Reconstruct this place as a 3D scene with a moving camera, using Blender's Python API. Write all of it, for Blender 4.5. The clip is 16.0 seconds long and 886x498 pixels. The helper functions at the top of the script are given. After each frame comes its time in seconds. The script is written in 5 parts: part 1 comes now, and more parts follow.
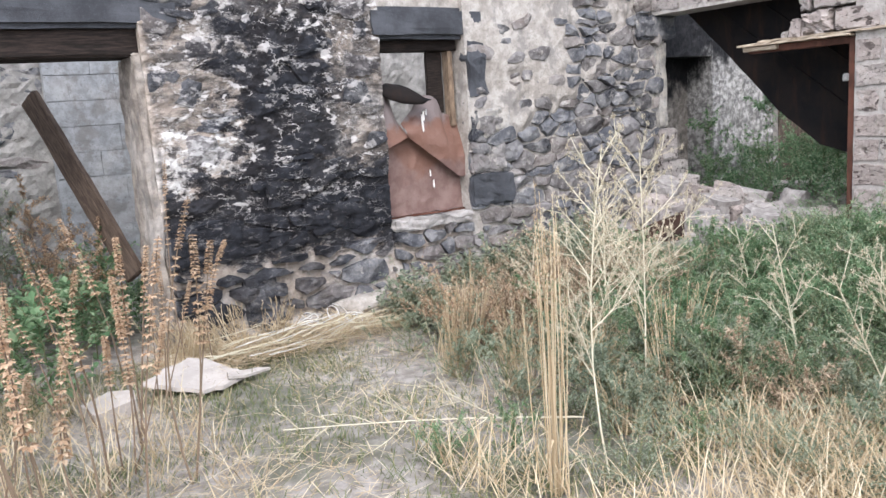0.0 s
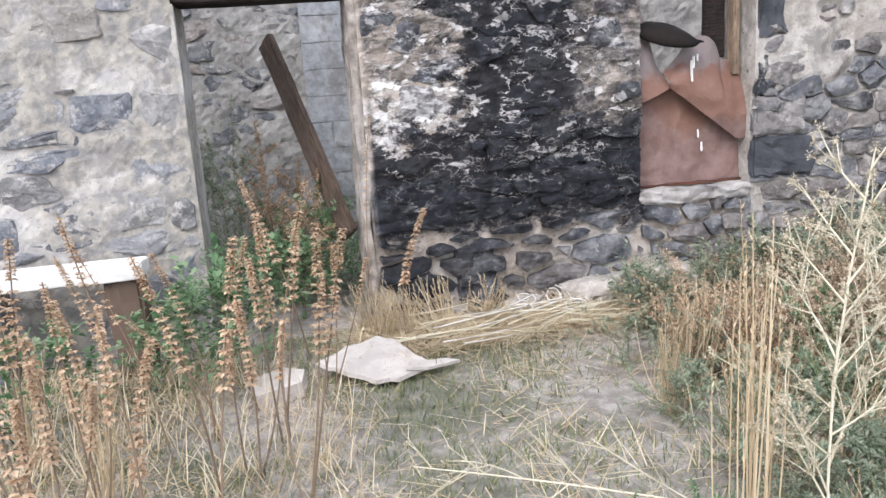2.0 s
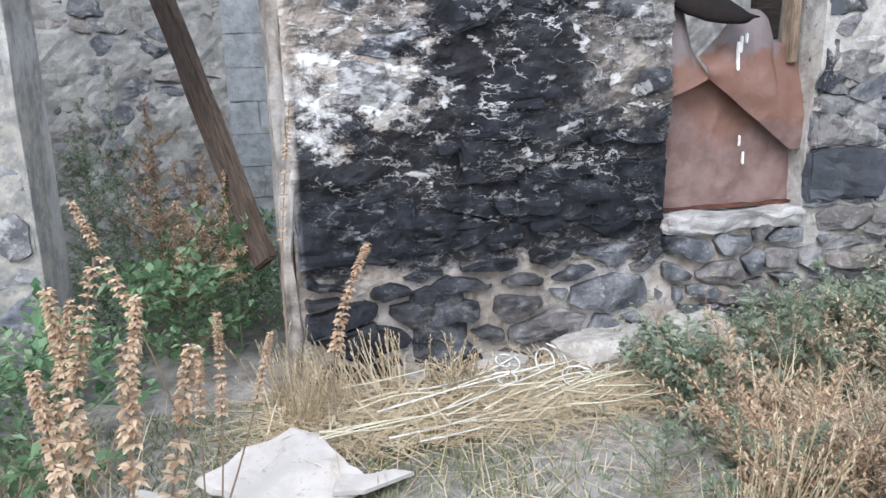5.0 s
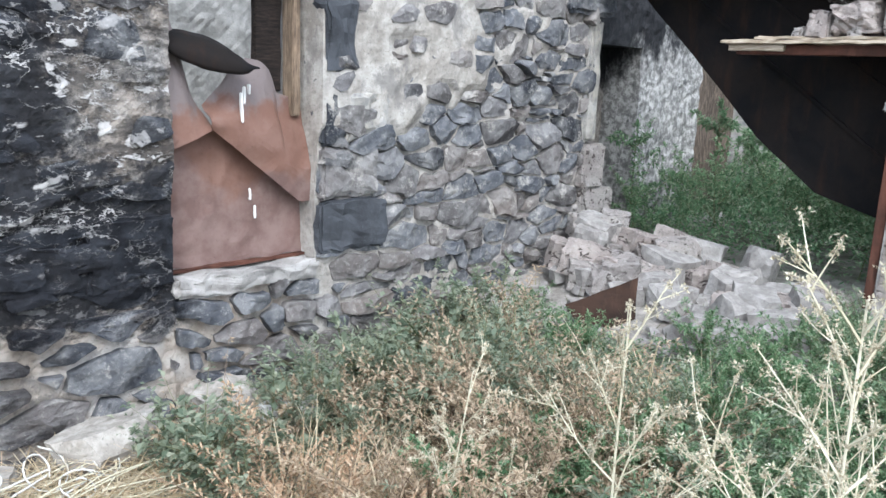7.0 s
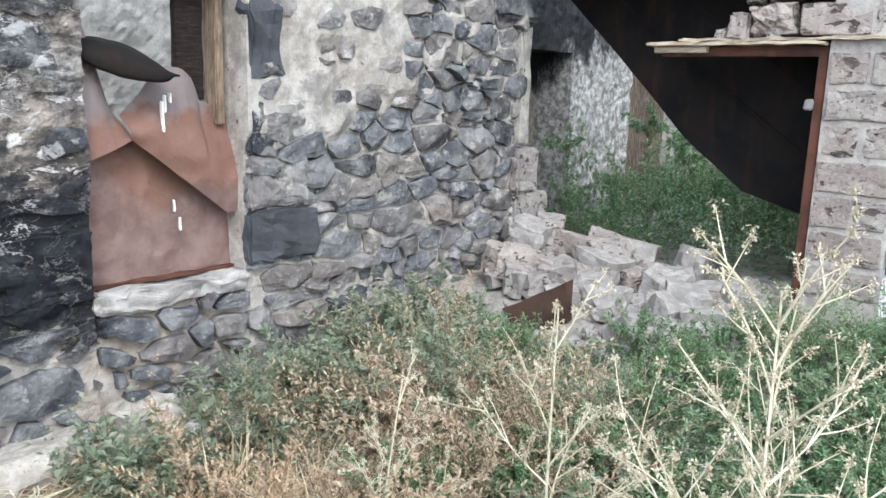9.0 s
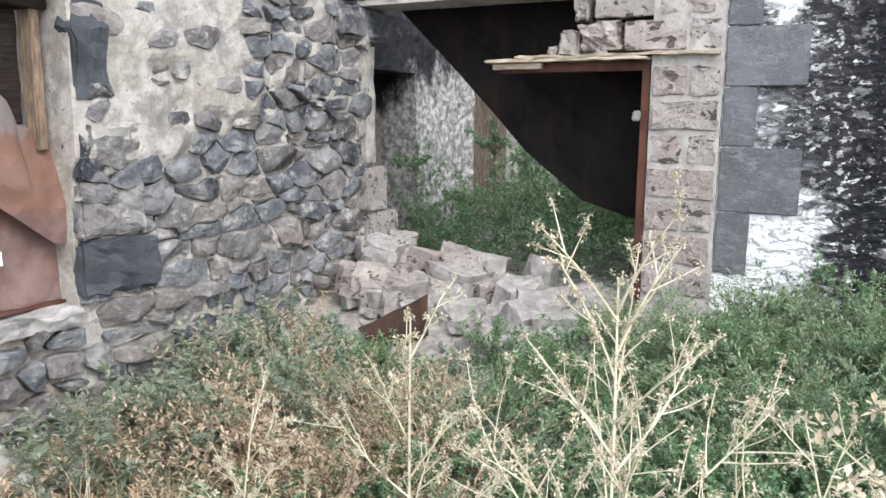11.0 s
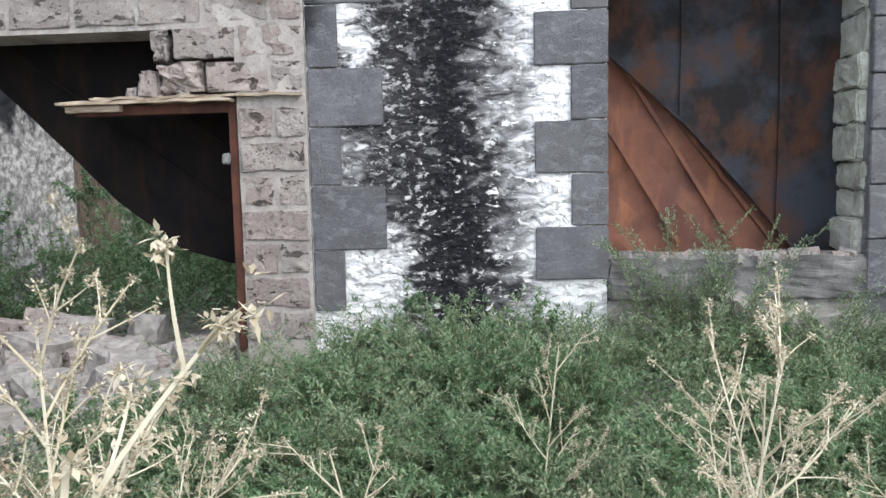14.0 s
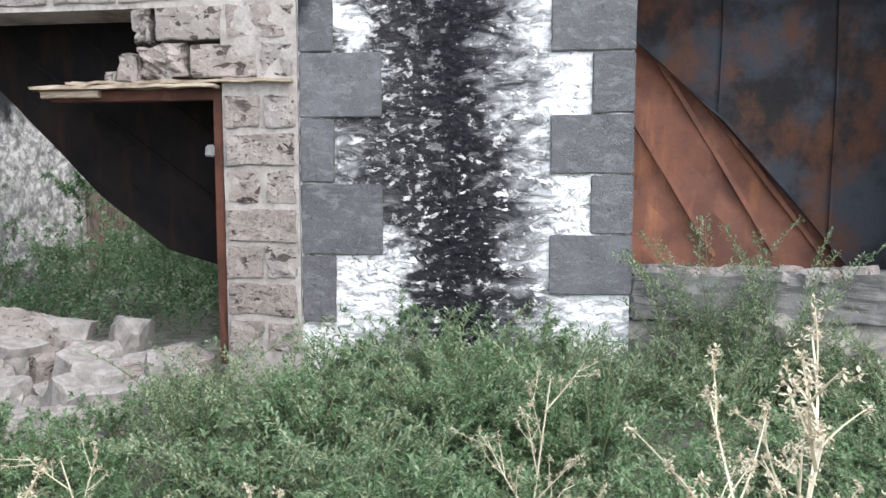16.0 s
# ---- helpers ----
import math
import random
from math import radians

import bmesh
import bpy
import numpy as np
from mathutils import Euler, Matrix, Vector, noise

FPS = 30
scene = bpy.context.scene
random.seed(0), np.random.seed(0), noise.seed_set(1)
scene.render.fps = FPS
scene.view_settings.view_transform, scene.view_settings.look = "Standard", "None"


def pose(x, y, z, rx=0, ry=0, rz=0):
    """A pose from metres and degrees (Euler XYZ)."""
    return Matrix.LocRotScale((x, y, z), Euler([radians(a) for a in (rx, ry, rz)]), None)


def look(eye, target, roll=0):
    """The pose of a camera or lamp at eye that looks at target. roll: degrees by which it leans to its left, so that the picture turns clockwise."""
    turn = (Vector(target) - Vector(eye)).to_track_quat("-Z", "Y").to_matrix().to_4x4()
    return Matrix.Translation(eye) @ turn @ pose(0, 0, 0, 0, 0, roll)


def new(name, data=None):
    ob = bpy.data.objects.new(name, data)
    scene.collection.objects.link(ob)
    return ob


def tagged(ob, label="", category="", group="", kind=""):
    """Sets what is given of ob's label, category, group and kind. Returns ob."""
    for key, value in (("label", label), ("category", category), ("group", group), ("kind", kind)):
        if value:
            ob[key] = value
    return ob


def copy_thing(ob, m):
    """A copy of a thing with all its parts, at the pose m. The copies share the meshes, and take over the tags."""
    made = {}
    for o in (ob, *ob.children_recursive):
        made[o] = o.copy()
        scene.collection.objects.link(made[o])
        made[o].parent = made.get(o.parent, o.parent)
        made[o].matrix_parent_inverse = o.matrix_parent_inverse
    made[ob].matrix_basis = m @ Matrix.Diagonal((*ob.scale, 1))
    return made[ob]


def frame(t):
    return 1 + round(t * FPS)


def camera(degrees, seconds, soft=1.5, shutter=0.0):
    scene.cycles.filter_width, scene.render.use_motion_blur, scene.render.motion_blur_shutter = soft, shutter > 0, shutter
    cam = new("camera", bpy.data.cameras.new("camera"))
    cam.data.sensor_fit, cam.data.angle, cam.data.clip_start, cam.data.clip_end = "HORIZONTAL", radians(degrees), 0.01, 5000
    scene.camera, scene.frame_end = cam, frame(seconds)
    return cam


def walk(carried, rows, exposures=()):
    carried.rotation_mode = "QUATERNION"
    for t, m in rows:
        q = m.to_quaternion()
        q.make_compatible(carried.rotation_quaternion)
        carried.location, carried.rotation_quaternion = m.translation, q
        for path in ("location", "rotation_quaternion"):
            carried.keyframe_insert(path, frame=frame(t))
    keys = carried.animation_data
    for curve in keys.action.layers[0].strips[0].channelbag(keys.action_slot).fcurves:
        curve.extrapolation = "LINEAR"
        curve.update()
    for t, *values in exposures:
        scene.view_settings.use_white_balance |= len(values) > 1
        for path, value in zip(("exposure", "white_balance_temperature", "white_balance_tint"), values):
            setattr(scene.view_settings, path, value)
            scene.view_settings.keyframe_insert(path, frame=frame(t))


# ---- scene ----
cam = camera(58.0, 16.0)
PATH = [
    (0, (-0.06, -0.865, 1.638), (1.022, 0.78, 1.298), -3.85),
    (0.5, (0.195, -0.65, 1.66), (1.162, 1.066, 1.309), -2.9),
    (1, (0.456, -0.567, 1.71), (1.165, 1.26, 1.314), -2.6),
    (1.5, (0.719, -0.431, 1.696), (1.216, 1.461, 1.282), -2.5),
    (2, (0.91, -0.2, 1.711), (1.261, 1.716, 1.257), -3.7),
    (2.5, (1.035, 0.108, 1.736), (1.265, 2.04, 1.271), -4.7),
    (3, (1.175, 0.339, 1.716), (1.193, 2.28, 1.237), -5.3),
    (3.2, (1.239, 0.437, 1.7), (1.162, 2.376, 1.219), -5.8),
    (5.3, (1.214, 1.412, 1.688), (1.814, 3.248, 1.168), -0.8),
    (5.5, (1.335, 1.449, 1.692), (2.032, 3.252, 1.181), -0.8),
    (6, (1.487, 1.478, 1.698), (2.464, 3.153, 1.208), -0.5),
    (6.5, (1.507, 1.567, 1.718), (2.762, 3.057, 1.265), 0.9),
    (7, (1.492, 1.592, 1.74), (2.923, 2.924, 1.318), 2.7),
    (7.5, (1.497, 1.591, 1.733), (2.982, 2.867, 1.324), 3.2),
    (8, (1.522, 1.575, 1.732), (3.018, 2.838, 1.324), 2.9),
    (10.5, (1.59, 1.584, 1.683), (3.238, 2.668, 1.348), 0.1),
    (11, (1.597, 1.57, 1.673), (3.331, 2.512, 1.347), 0.5),
    (11.5, (1.607, 1.555, 1.672), (3.444, 2.279, 1.353), 0.3),
    (12, (1.605, 1.528, 1.653), (3.506, 2.079, 1.365), 0.2),
    (12.5, (1.61, 1.429, 1.614), (3.542, 1.876, 1.351), 0.0),
    (13, (1.654, 1.273, 1.657), (3.595, 1.655, 1.361), -0.9),
    (13.5, (1.707, 1.241, 1.633), (3.67, 1.521, 1.371), -1.5),
    (14, (1.86, 1.236, 1.616), (3.842, 1.4, 1.41), -1.3),
    (14.5, (1.989, 1.221, 1.601), (3.975, 1.361, 1.409), -1.4),
    (15, (2.131, 1.118, 1.578), (4.111, 1.338, 1.395), -1.1),
    (15.5, (2.242, 1.024, 1.574), (4.214, 1.304, 1.395), -0.5),
    (16, (2.397, 1.04, 1.573), (4.368, 1.32, 1.381), -0.1),
]
EXPOSURES = [(0, 1.58, 6400, 13), (3.2, 1.5, 6250, 12), (5.5, 1.6, 5950, 8), (8.2, 1.68, 6050, 6), (10.5, 1.66, 6400, 8), (12.0, 1.58, 6450, 9), (13.5, 1.33, 6450, 9), (16.0, 1.6, 6450, 10)]
walk(cam, [(t, look(eye, target, roll)) for t, eye, target, roll in PATH], EXPOSURES)

# ---- light: an overcast afternoon ----
world = bpy.data.worlds.new("sky")
scene.world = world
world.use_nodes = True
wn = world.node_tree
sky = wn.nodes.new("ShaderNodeTexSky")
sky.sky_type, sky.sun_disc = "NISHITA", False
sky.sun_elevation, sky.sun_rotation = radians(48), radians(215)
sky.air_density, sky.dust_density = 1.0, 4.0
cloud = wn.nodes.new("ShaderNodeMixRGB")
cloud.inputs["Fac"].default_value = 0.75
cloud.inputs["Color2"].default_value = (8.3, 8.9, 9.9, 1)
wn.links.new(sky.outputs[0], cloud.inputs["Color1"])
wn.links.new(cloud.outputs[0], wn.nodes["Background"].inputs["Color"])
wn.nodes["Background"].inputs["Strength"].default_value = 0.125
sun = new("sun", bpy.data.lights.new("sun", "SUN"))
sun.data.energy, sun.data.angle, sun.data.color = 0.9, radians(25), (1.0, 0.985, 0.96)
sun.matrix_world = look((-6, -8.5, 11), (0, 0, 0))


# ---- materials ----
class Nodes:
    """Short-hand for a node material with one Principled surface."""

    def __init__(self, name, rough=0.9, metal=0.0):
        self.mat = bpy.data.materials.new(name)
        self.mat.use_nodes = True
        self.nt = self.mat.node_tree
        self.bsdf = self.nt.nodes["Principled BSDF"]
        self.bsdf.inputs["Roughness"].default_value = rough
        self.bsdf.inputs["Metallic"].default_value = metal
        self.bsdf.inputs["Specular IOR Level"].default_value = 0.12
        self.pos = self.nt.nodes.new("ShaderNodeTexCoord").outputs["Object"]

    def link(self, a, b):
        self.nt.links.new(a, b)

    def put(self, socket, value):
        if isinstance(value, (int, float)):
            socket.default_value = value
        elif isinstance(value, (tuple, list)):
            socket.default_value = (*value, 1) if len(value) == 3 and socket.type == "RGBA" else value
        else:
            self.link(value, socket)

    def noise(self, scale, detail=5.0, rough=0.6, at=None, distort=0.0):
        n = self.nt.nodes.new("ShaderNodeTexNoise")
        self.link(at or self.pos, n.inputs["Vector"])
        n.inputs["Scale"].default_value, n.inputs["Detail"].default_value = scale, detail
        n.inputs["Roughness"].default_value, n.inputs["Distortion"].default_value = rough, distort
        return n.outputs["Fac"]

    def cells(self, scale, at=None, feature="F1"):
        n = self.nt.nodes.new("ShaderNodeTexVoronoi")
        n.feature = feature
        self.link(at or self.pos, n.inputs["Vector"])
        n.inputs["Scale"].default_value = scale
        return n.outputs["Distance"]

    def stretch(self, sx, sy, sz):
        n = self.nt.nodes.new("ShaderNodeMapping")
        n.inputs["Scale"].default_value = (sx, sy, sz)
        self.link(self.pos, n.inputs["Vector"])
        return n.outputs[0]

    def axis(self, which):
        n = self.nt.nodes.new("ShaderNodeSeparateXYZ")
        self.link(self.pos, n.inputs[0])
        return n.outputs[which]

    def ramp(self, value, lo, hi, out_lo=0.0, out_hi=1.0):
        n = self.nt.nodes.new("ShaderNodeMapRange")
        n.interpolation_type = "SMOOTHSTEP"
        self.put(n.inputs["Value"], value)
        for k, v in (("From Min", lo), ("From Max", hi), ("To Min", out_lo), ("To Max", out_hi)):
            n.inputs[k].default_value = v
        return n.outputs[0]

    def math(self, op, a, b=0.0):
        n = self.nt.nodes.new("ShaderNodeMath")
        n.operation = op
        self.put(n.inputs[0], a), self.put(n.inputs[1], b)
        return n.outputs[0]

    def mix(self, fac, a, b, blend="MIX"):
        n = self.nt.nodes.new("ShaderNodeMixRGB")
        n.blend_type = blend
        self.put(n.inputs[0], fac), self.put(n.inputs[1], a), self.put(n.inputs[2], b)
        return n.outputs[0]

    def random(self):
        return self.nt.nodes.new("ShaderNodeObjectInfo").outputs["Random"]

    def island(self):
        return self.nt.nodes.new("ShaderNodeNewGeometry").outputs["Random Per Island"]

    def colours(self, fac, stops):
        n = self.nt.nodes.new("ShaderNodeValToRGB")
        e = n.color_ramp.elements
        while len(e) < len(stops):
            e.new(0.5)
        for el, (p, c) in zip(e, stops):
            el.position, el.color = p, (*c, 1)
        self.link(fac, n.inputs[0])
        return n.outputs[0]

    def finish(self, colour, bump=None, strength=0.5, distance=0.02, leaf=0.0):
        self.put(self.bsdf.inputs["Base Color"], colour)
        if bump is not None:
            b = self.nt.nodes.new("ShaderNodeBump")
            b.inputs["Strength"].default_value, b.inputs["Distance"].default_value = strength, distance
            self.link(bump, b.inputs["Height"])
            self.link(b.outputs[0], self.bsdf.inputs["Normal"])
        if leaf:
            tr = self.nt.nodes.new("ShaderNodeBsdfTranslucent")
            self.put(tr.inputs[0], colour)
            mx = self.nt.nodes.new("ShaderNodeMixShader")
            mx.inputs[0].default_value = leaf
            self.link(self.bsdf.outputs[0], mx.inputs[1])
            self.link(tr.outputs[0], mx.inputs[2])
            self.link(mx.outputs[0], self.nt.nodes["Material Output"].inputs[0])
        return self.mat


SOOT = (0.009, 0.0095, 0.0125)


def crests(n, scale, width, gate_scale, gate_lo, gate_hi):
    """Thin broken crests of flaked lime, longer than high."""
    flow = n.stretch(0.75, 0.75, 1.45)
    line = n.math("ABSOLUTE", n.math("SUBTRACT", n.noise(scale, 6, 0.62, flow, 0.25), 0.5))
    crumb = n.math("MULTIPLY", n.math("SUBTRACT", n.noise(36, 4, 0.7), 0.5), width * 3.0)
    return n.math("MULTIPLY", n.ramp(n.math("ADD", line, crumb), width, width * 0.3), n.ramp(n.noise(gate_scale, 5, 0.65), gate_lo, gate_hi))


def dabs(n, scale, more, lo=0.60, hi=0.66):
    """Short level dabs of pale lime where the soot has flaked off; more: how much closer they stand."""
    v = n.noise(scale, 4, 0.62, n.stretch(0.78, 0.78, 1.35), 0.3)
    return n.ramp(n.math("ADD", n.math("ADD", v, n.math("MULTIPLY", n.math("SUBTRACT", n.noise(48, 4, 0.7), 0.5), 0.14)), more), lo, hi)


def burnt(n, colour, flecks=0.5, low_soot=0.9):
    """The fire's stain on the pier between doorway and window: soot with pale flaking lime showing through.
    Gives the colour and the height of the flakes."""
    x, z = n.axis(0), n.axis(2)
    wob = n.math("MULTIPLY", n.math("SUBTRACT", n.noise(4.2, 9, 0.74, n.stretch(0.85, 1, 1.3)), 0.5), 1.7)
    xs, zs = n.math("ADD", x, wob), n.math("ADD", z, wob)
    reach = n.math("MAXIMUM", n.ramp(zs, 1.36, 1.2), n.ramp(xs, 1.82, 2.04))
    flank = n.math("MULTIPLY", n.ramp(xs, 2.75, 3.05), n.ramp(zs, 1.15, 1.45))
    m = n.math("MULTIPLY", reach, n.math("SUBTRACT", 1.0, n.math("MULTIPLY", flank, n.ramp(n.noise(7, 7, 0.72), 0.36, 0.6, 0.15, 0.8))))
    m = n.math("MAXIMUM", n.math("MULTIPLY", m, n.ramp(zs, 2.9, 2.4, 0.6, 1.0)), n.ramp(n.noise(6, 7, 0.7, n.stretch(0.6, 1, 1.6)), 0.42, 0.6, 0.25, 0.85))
    patch = n.math("MULTIPLY", n.math("MULTIPLY", n.ramp(x, 1.43, 1.48), n.ramp(xs, 2.08, 1.92)), n.math("MULTIPLY", n.ramp(zs, 1.24, 1.34), n.ramp(zs, 1.66, 1.56)))
    m = n.math("MULTIPLY", m, n.math("SUBTRACT", 1.0, n.math("MULTIPLY", patch, 0.9)))
    base = n.ramp(n.math("ADD", z, n.math("MULTIPLY", wob, 0.5)), 0.52, 0.64)
    low = n.math("MULTIPLY", n.ramp(n.math("ADD", x, n.math("MULTIPLY", wob, 2.0)), 3.2, 1.9), low_soot)
    m = n.math("ADD", n.math("MULTIPLY", m, base), n.math("MULTIPLY", low, n.math("SUBTRACT", 1.0, base)))
    m = n.math("MULTIPLY", m, n.math("MULTIPLY", n.ramp(x, 1.40, 1.45), n.ramp(x, 3.5, 3.3)))
    col = n.mix(n.math("MULTIPLY", m, 0.97), colour, n.mix(n.ramp(n.noise(9, 5, 0.6), 0.4, 0.7), SOOT, (0.024, 0.026, 0.032)))
    salt = n.math("MAXIMUM", crests(n, 4.5, 0.017, 2.6, 0.47, 0.58), n.math("MULTIPLY", crests(n, 9, 0.014, 3.3, 0.48, 0.6), 0.5))
    edge = n.math("MAXIMUM", flank, n.ramp(n.math("SUBTRACT", zs, n.math("MULTIPLY", x, 0.2)), 1.2, 1.5))
    salt = n.math("MAXIMUM", salt, n.math("MULTIPLY", dabs(n, 8, n.math("ADD", n.math("MULTIPLY", edge, 0.05), 0.008)), 0.85))
    salt = n.math("MULTIPLY", salt, n.ramp(zs, 0.75, 1.05, 0.25, 1.0))
    salt = n.math("MAXIMUM", salt, n.math("MULTIPLY", patch, n.ramp(n.noise(15, 6, 0.65, n.stretch(0.7, 1, 1.4), 0.3), 0.43, 0.56)))
    salt = n.math("MULTIPLY", salt, n.math("MULTIPLY", n.ramp(x, 1.42, 1.47), n.ramp(x, 3.6, 3.25)))
    col = n.mix(n.math("MULTIPLY", salt, flecks), col, n.mix(patch, (0.54, 0.515, 0.50), (0.68, 0.665, 0.65)))
    return col, salt


def rubble_stone(name, dark, light, warm, patch=False, lime_at=0.53):
    n = Nodes(name, 0.75 if patch else 0.92)
    grain = n.noise(38, 8, 0.7)
    big = n.noise(7, 5, 0.6)
    base = n.colours(n.random(), [(0.0, dark), (0.45, light), (0.75, warm), (1.0, tuple(0.6 * c for c in dark))])
    col = n.mix(n.ramp(big, 0.35, 0.7), base, n.mix(0.35, base, (0.42, 0.41, 0.40)))
    col = n.mix(n.math("MULTIPLY", n.ramp(grain, 0.52, 0.72), 0.35), col, (0.55, 0.53, 0.5))
    col = n.mix(n.math("MULTIPLY", n.ramp(grain, 0.45, 0.3), 0.5), col, (0.05, 0.05, 0.05))
    lime = n.ramp(n.noise(6.5, 8, 0.75), lime_at, lime_at + 0.09)
    col = n.mix(n.math("MULTIPLY", lime, 0.5), col, (0.50, 0.47, 0.43))
    if patch:
        col, salt = burnt(n, col, 0.5)
        grain = n.math("ADD", grain, n.math("MULTIPLY", salt, 0.35))
    return n.finish(col, n.math("ADD", n.math("MULTIPLY", grain, 0.5), n.math("MULTIPLY", n.cells(13), 0.7)), 0.9, 0.03)


def mortar(name, pale, brown, patch=False, white=0.35):
    n = Nodes(name, 0.95)
    fine, mid, big = n.noise(60, 7, 0.7), n.noise(11, 6, 0.65), n.noise(1.6, 4, 0.6)
    col = n.mix(n.ramp(mid, 0.35, 0.65), brown, pale)
    col = n.mix(n.math("MULTIPLY", n.ramp(big, 0.48, 0.62), white), col, (0.55, 0.53, 0.51))
    col = n.mix(n.math("MULTIPLY", n.ramp(fine, 0.46, 0.3), 0.6), col, (0.09, 0.085, 0.08))
    stain = n.ramp(n.noise(3.6, 7, 0.72, n.stretch(1, 1, 0.8)), 0.53, 0.62)
    col = n.mix(n.math("MULTIPLY", stain, 0.6), col, (0.16, 0.15, 0.145))
    if patch:
        col, salt = burnt(n, col, 0.9, 0.25)
        return n.finish(col, n.math("ADD", n.math("ADD", n.math("MULTIPLY", fine, 0.5), mid), n.math("MULTIPLY", salt, 0.5)), 0.8, 0.03)
    return n.finish(col, n.math("ADD", n.math("MULTIPLY", fine, 0.4), mid), 0.5, 0.02)


M_STONE = rubble_stone("rubble stone", (0.046, 0.05, 0.062), (0.115, 0.12, 0.134), (0.18, 0.155, 0.142), lime_at=0.55)
M_STONE_PIER = rubble_stone("burnt rubble stone", (0.04, 0.044, 0.055), (0.095, 0.098, 0.112), (0.145, 0.125, 0.118), True, 0.56)
M_RUBBLE = mortar("dusty broken block", (0.31, 0.29, 0.275), (0.20, 0.185, 0.175), False, 0.35)
M_STONE_PALE = rubble_stone("limed stone", (0.09, 0.10, 0.122), (0.165, 0.168, 0.178), (0.205, 0.188, 0.17), lime_at=0.52)
M_MORTAR = mortar("lime mortar", (0.405, 0.375, 0.34), (0.25, 0.225, 0.20), False, 0.2)
M_MORTAR_PIER = mortar("sooty lime mortar", (0.43, 0.375, 0.325), (0.30, 0.25, 0.21), True, 0.6)
M_PLASTER = mortar("weathered lime plaster", (0.32, 0.295, 0.255), (0.18, 0.174, 0.168), False, 0.4)
# a darker lime mortar: the room's shade is put into its colour
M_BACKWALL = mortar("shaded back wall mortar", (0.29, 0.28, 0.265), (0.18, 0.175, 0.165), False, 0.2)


def concrete(name, col, dark=0.4):
    n = Nodes(name, 0.9)
    fine, big = n.noise(70, 6, 0.7), n.noise(4, 6, 0.65)
    pits = n.ramp(n.cells(55), 0.24, 0.1)
    c = n.mix(n.ramp(big, 0.3, 0.7), tuple(v * dark for v in col), col)
    c = n.mix(n.math("MULTIPLY", n.ramp(fine, 0.55, 0.75), 0.4), c, tuple(min(1, v * 1.8) for v in col))
    c = n.mix(n.math("MULTIPLY", pits, 0.35), c, (0.04, 0.04, 0.04))
    return n.finish(c, n.math("SUBTRACT", n.math("ADD", fine, big), n.math("MULTIPLY", pits, 0.5)), 0.5, 0.012)


M_SILLSTONE = concrete("rough grey sill mortar", (0.21, 0.205, 0.20), 0.35)
M_LINTEL = concrete("dark basalt lintel", (0.078, 0.082, 0.092), 0.5)
M_CONCRETE = concrete("grey concrete", (0.27, 0.265, 0.26), 0.6)
M_GREYPLASTER = mortar("blue-grey render", (0.29, 0.305, 0.32), (0.20, 0.207, 0.215), False, 0.2)


def ashlar(name):
    n = Nodes(name, 0.9)
    fine, big = n.noise(85, 6, 0.75), n.noise(5, 5, 0.6)
    r = n.random()
    c = n.colours(r, [(0.0, (0.125, 0.125, 0.135)), (0.5, (0.17, 0.17, 0.182)), (1.0, (0.145, 0.143, 0.15))])
    c = n.mix(n.ramp(big, 0.35, 0.7), n.mix(0.5, c, (0.08, 0.08, 0.085)), c)
    smear = n.noise(11, 6, 0.7, n.stretch(1, 1, 2.2), 0.6)
    c = n.mix(n.math("MULTIPLY", n.ramp(smear, 0.48, 0.68), 0.5), c, (0.27, 0.27, 0.285))
    c = n.mix(n.math("MULTIPLY", n.ramp(fine, 0.54, 0.7), 0.4), c, (0.30, 0.30, 0.315))
    pits = n.math("MULTIPLY", n.ramp(n.noise(60, 3, 0.6), 0.60, 0.66), n.ramp(n.noise(7, 3), 0.4, 0.6))
    c = n.mix(n.math("MULTIPLY", pits, 0.5), c, (0.03, 0.03, 0.03))
    sootz = n.math("MULTIPLY", n.ramp(n.axis(1), 2.22, 2.4), n.ramp(n.math("ADD", n.axis(2), n.noise(4, 4)), 2.75, 3.0))
    c = n.mix(n.math("MULTIPLY", sootz, 0.8), c, SOOT)
    return n.finish(c, n.math("SUBTRACT", fine, pits), 0.8, 0.014)


M_ASHLAR = ashlar("grey ashlar")


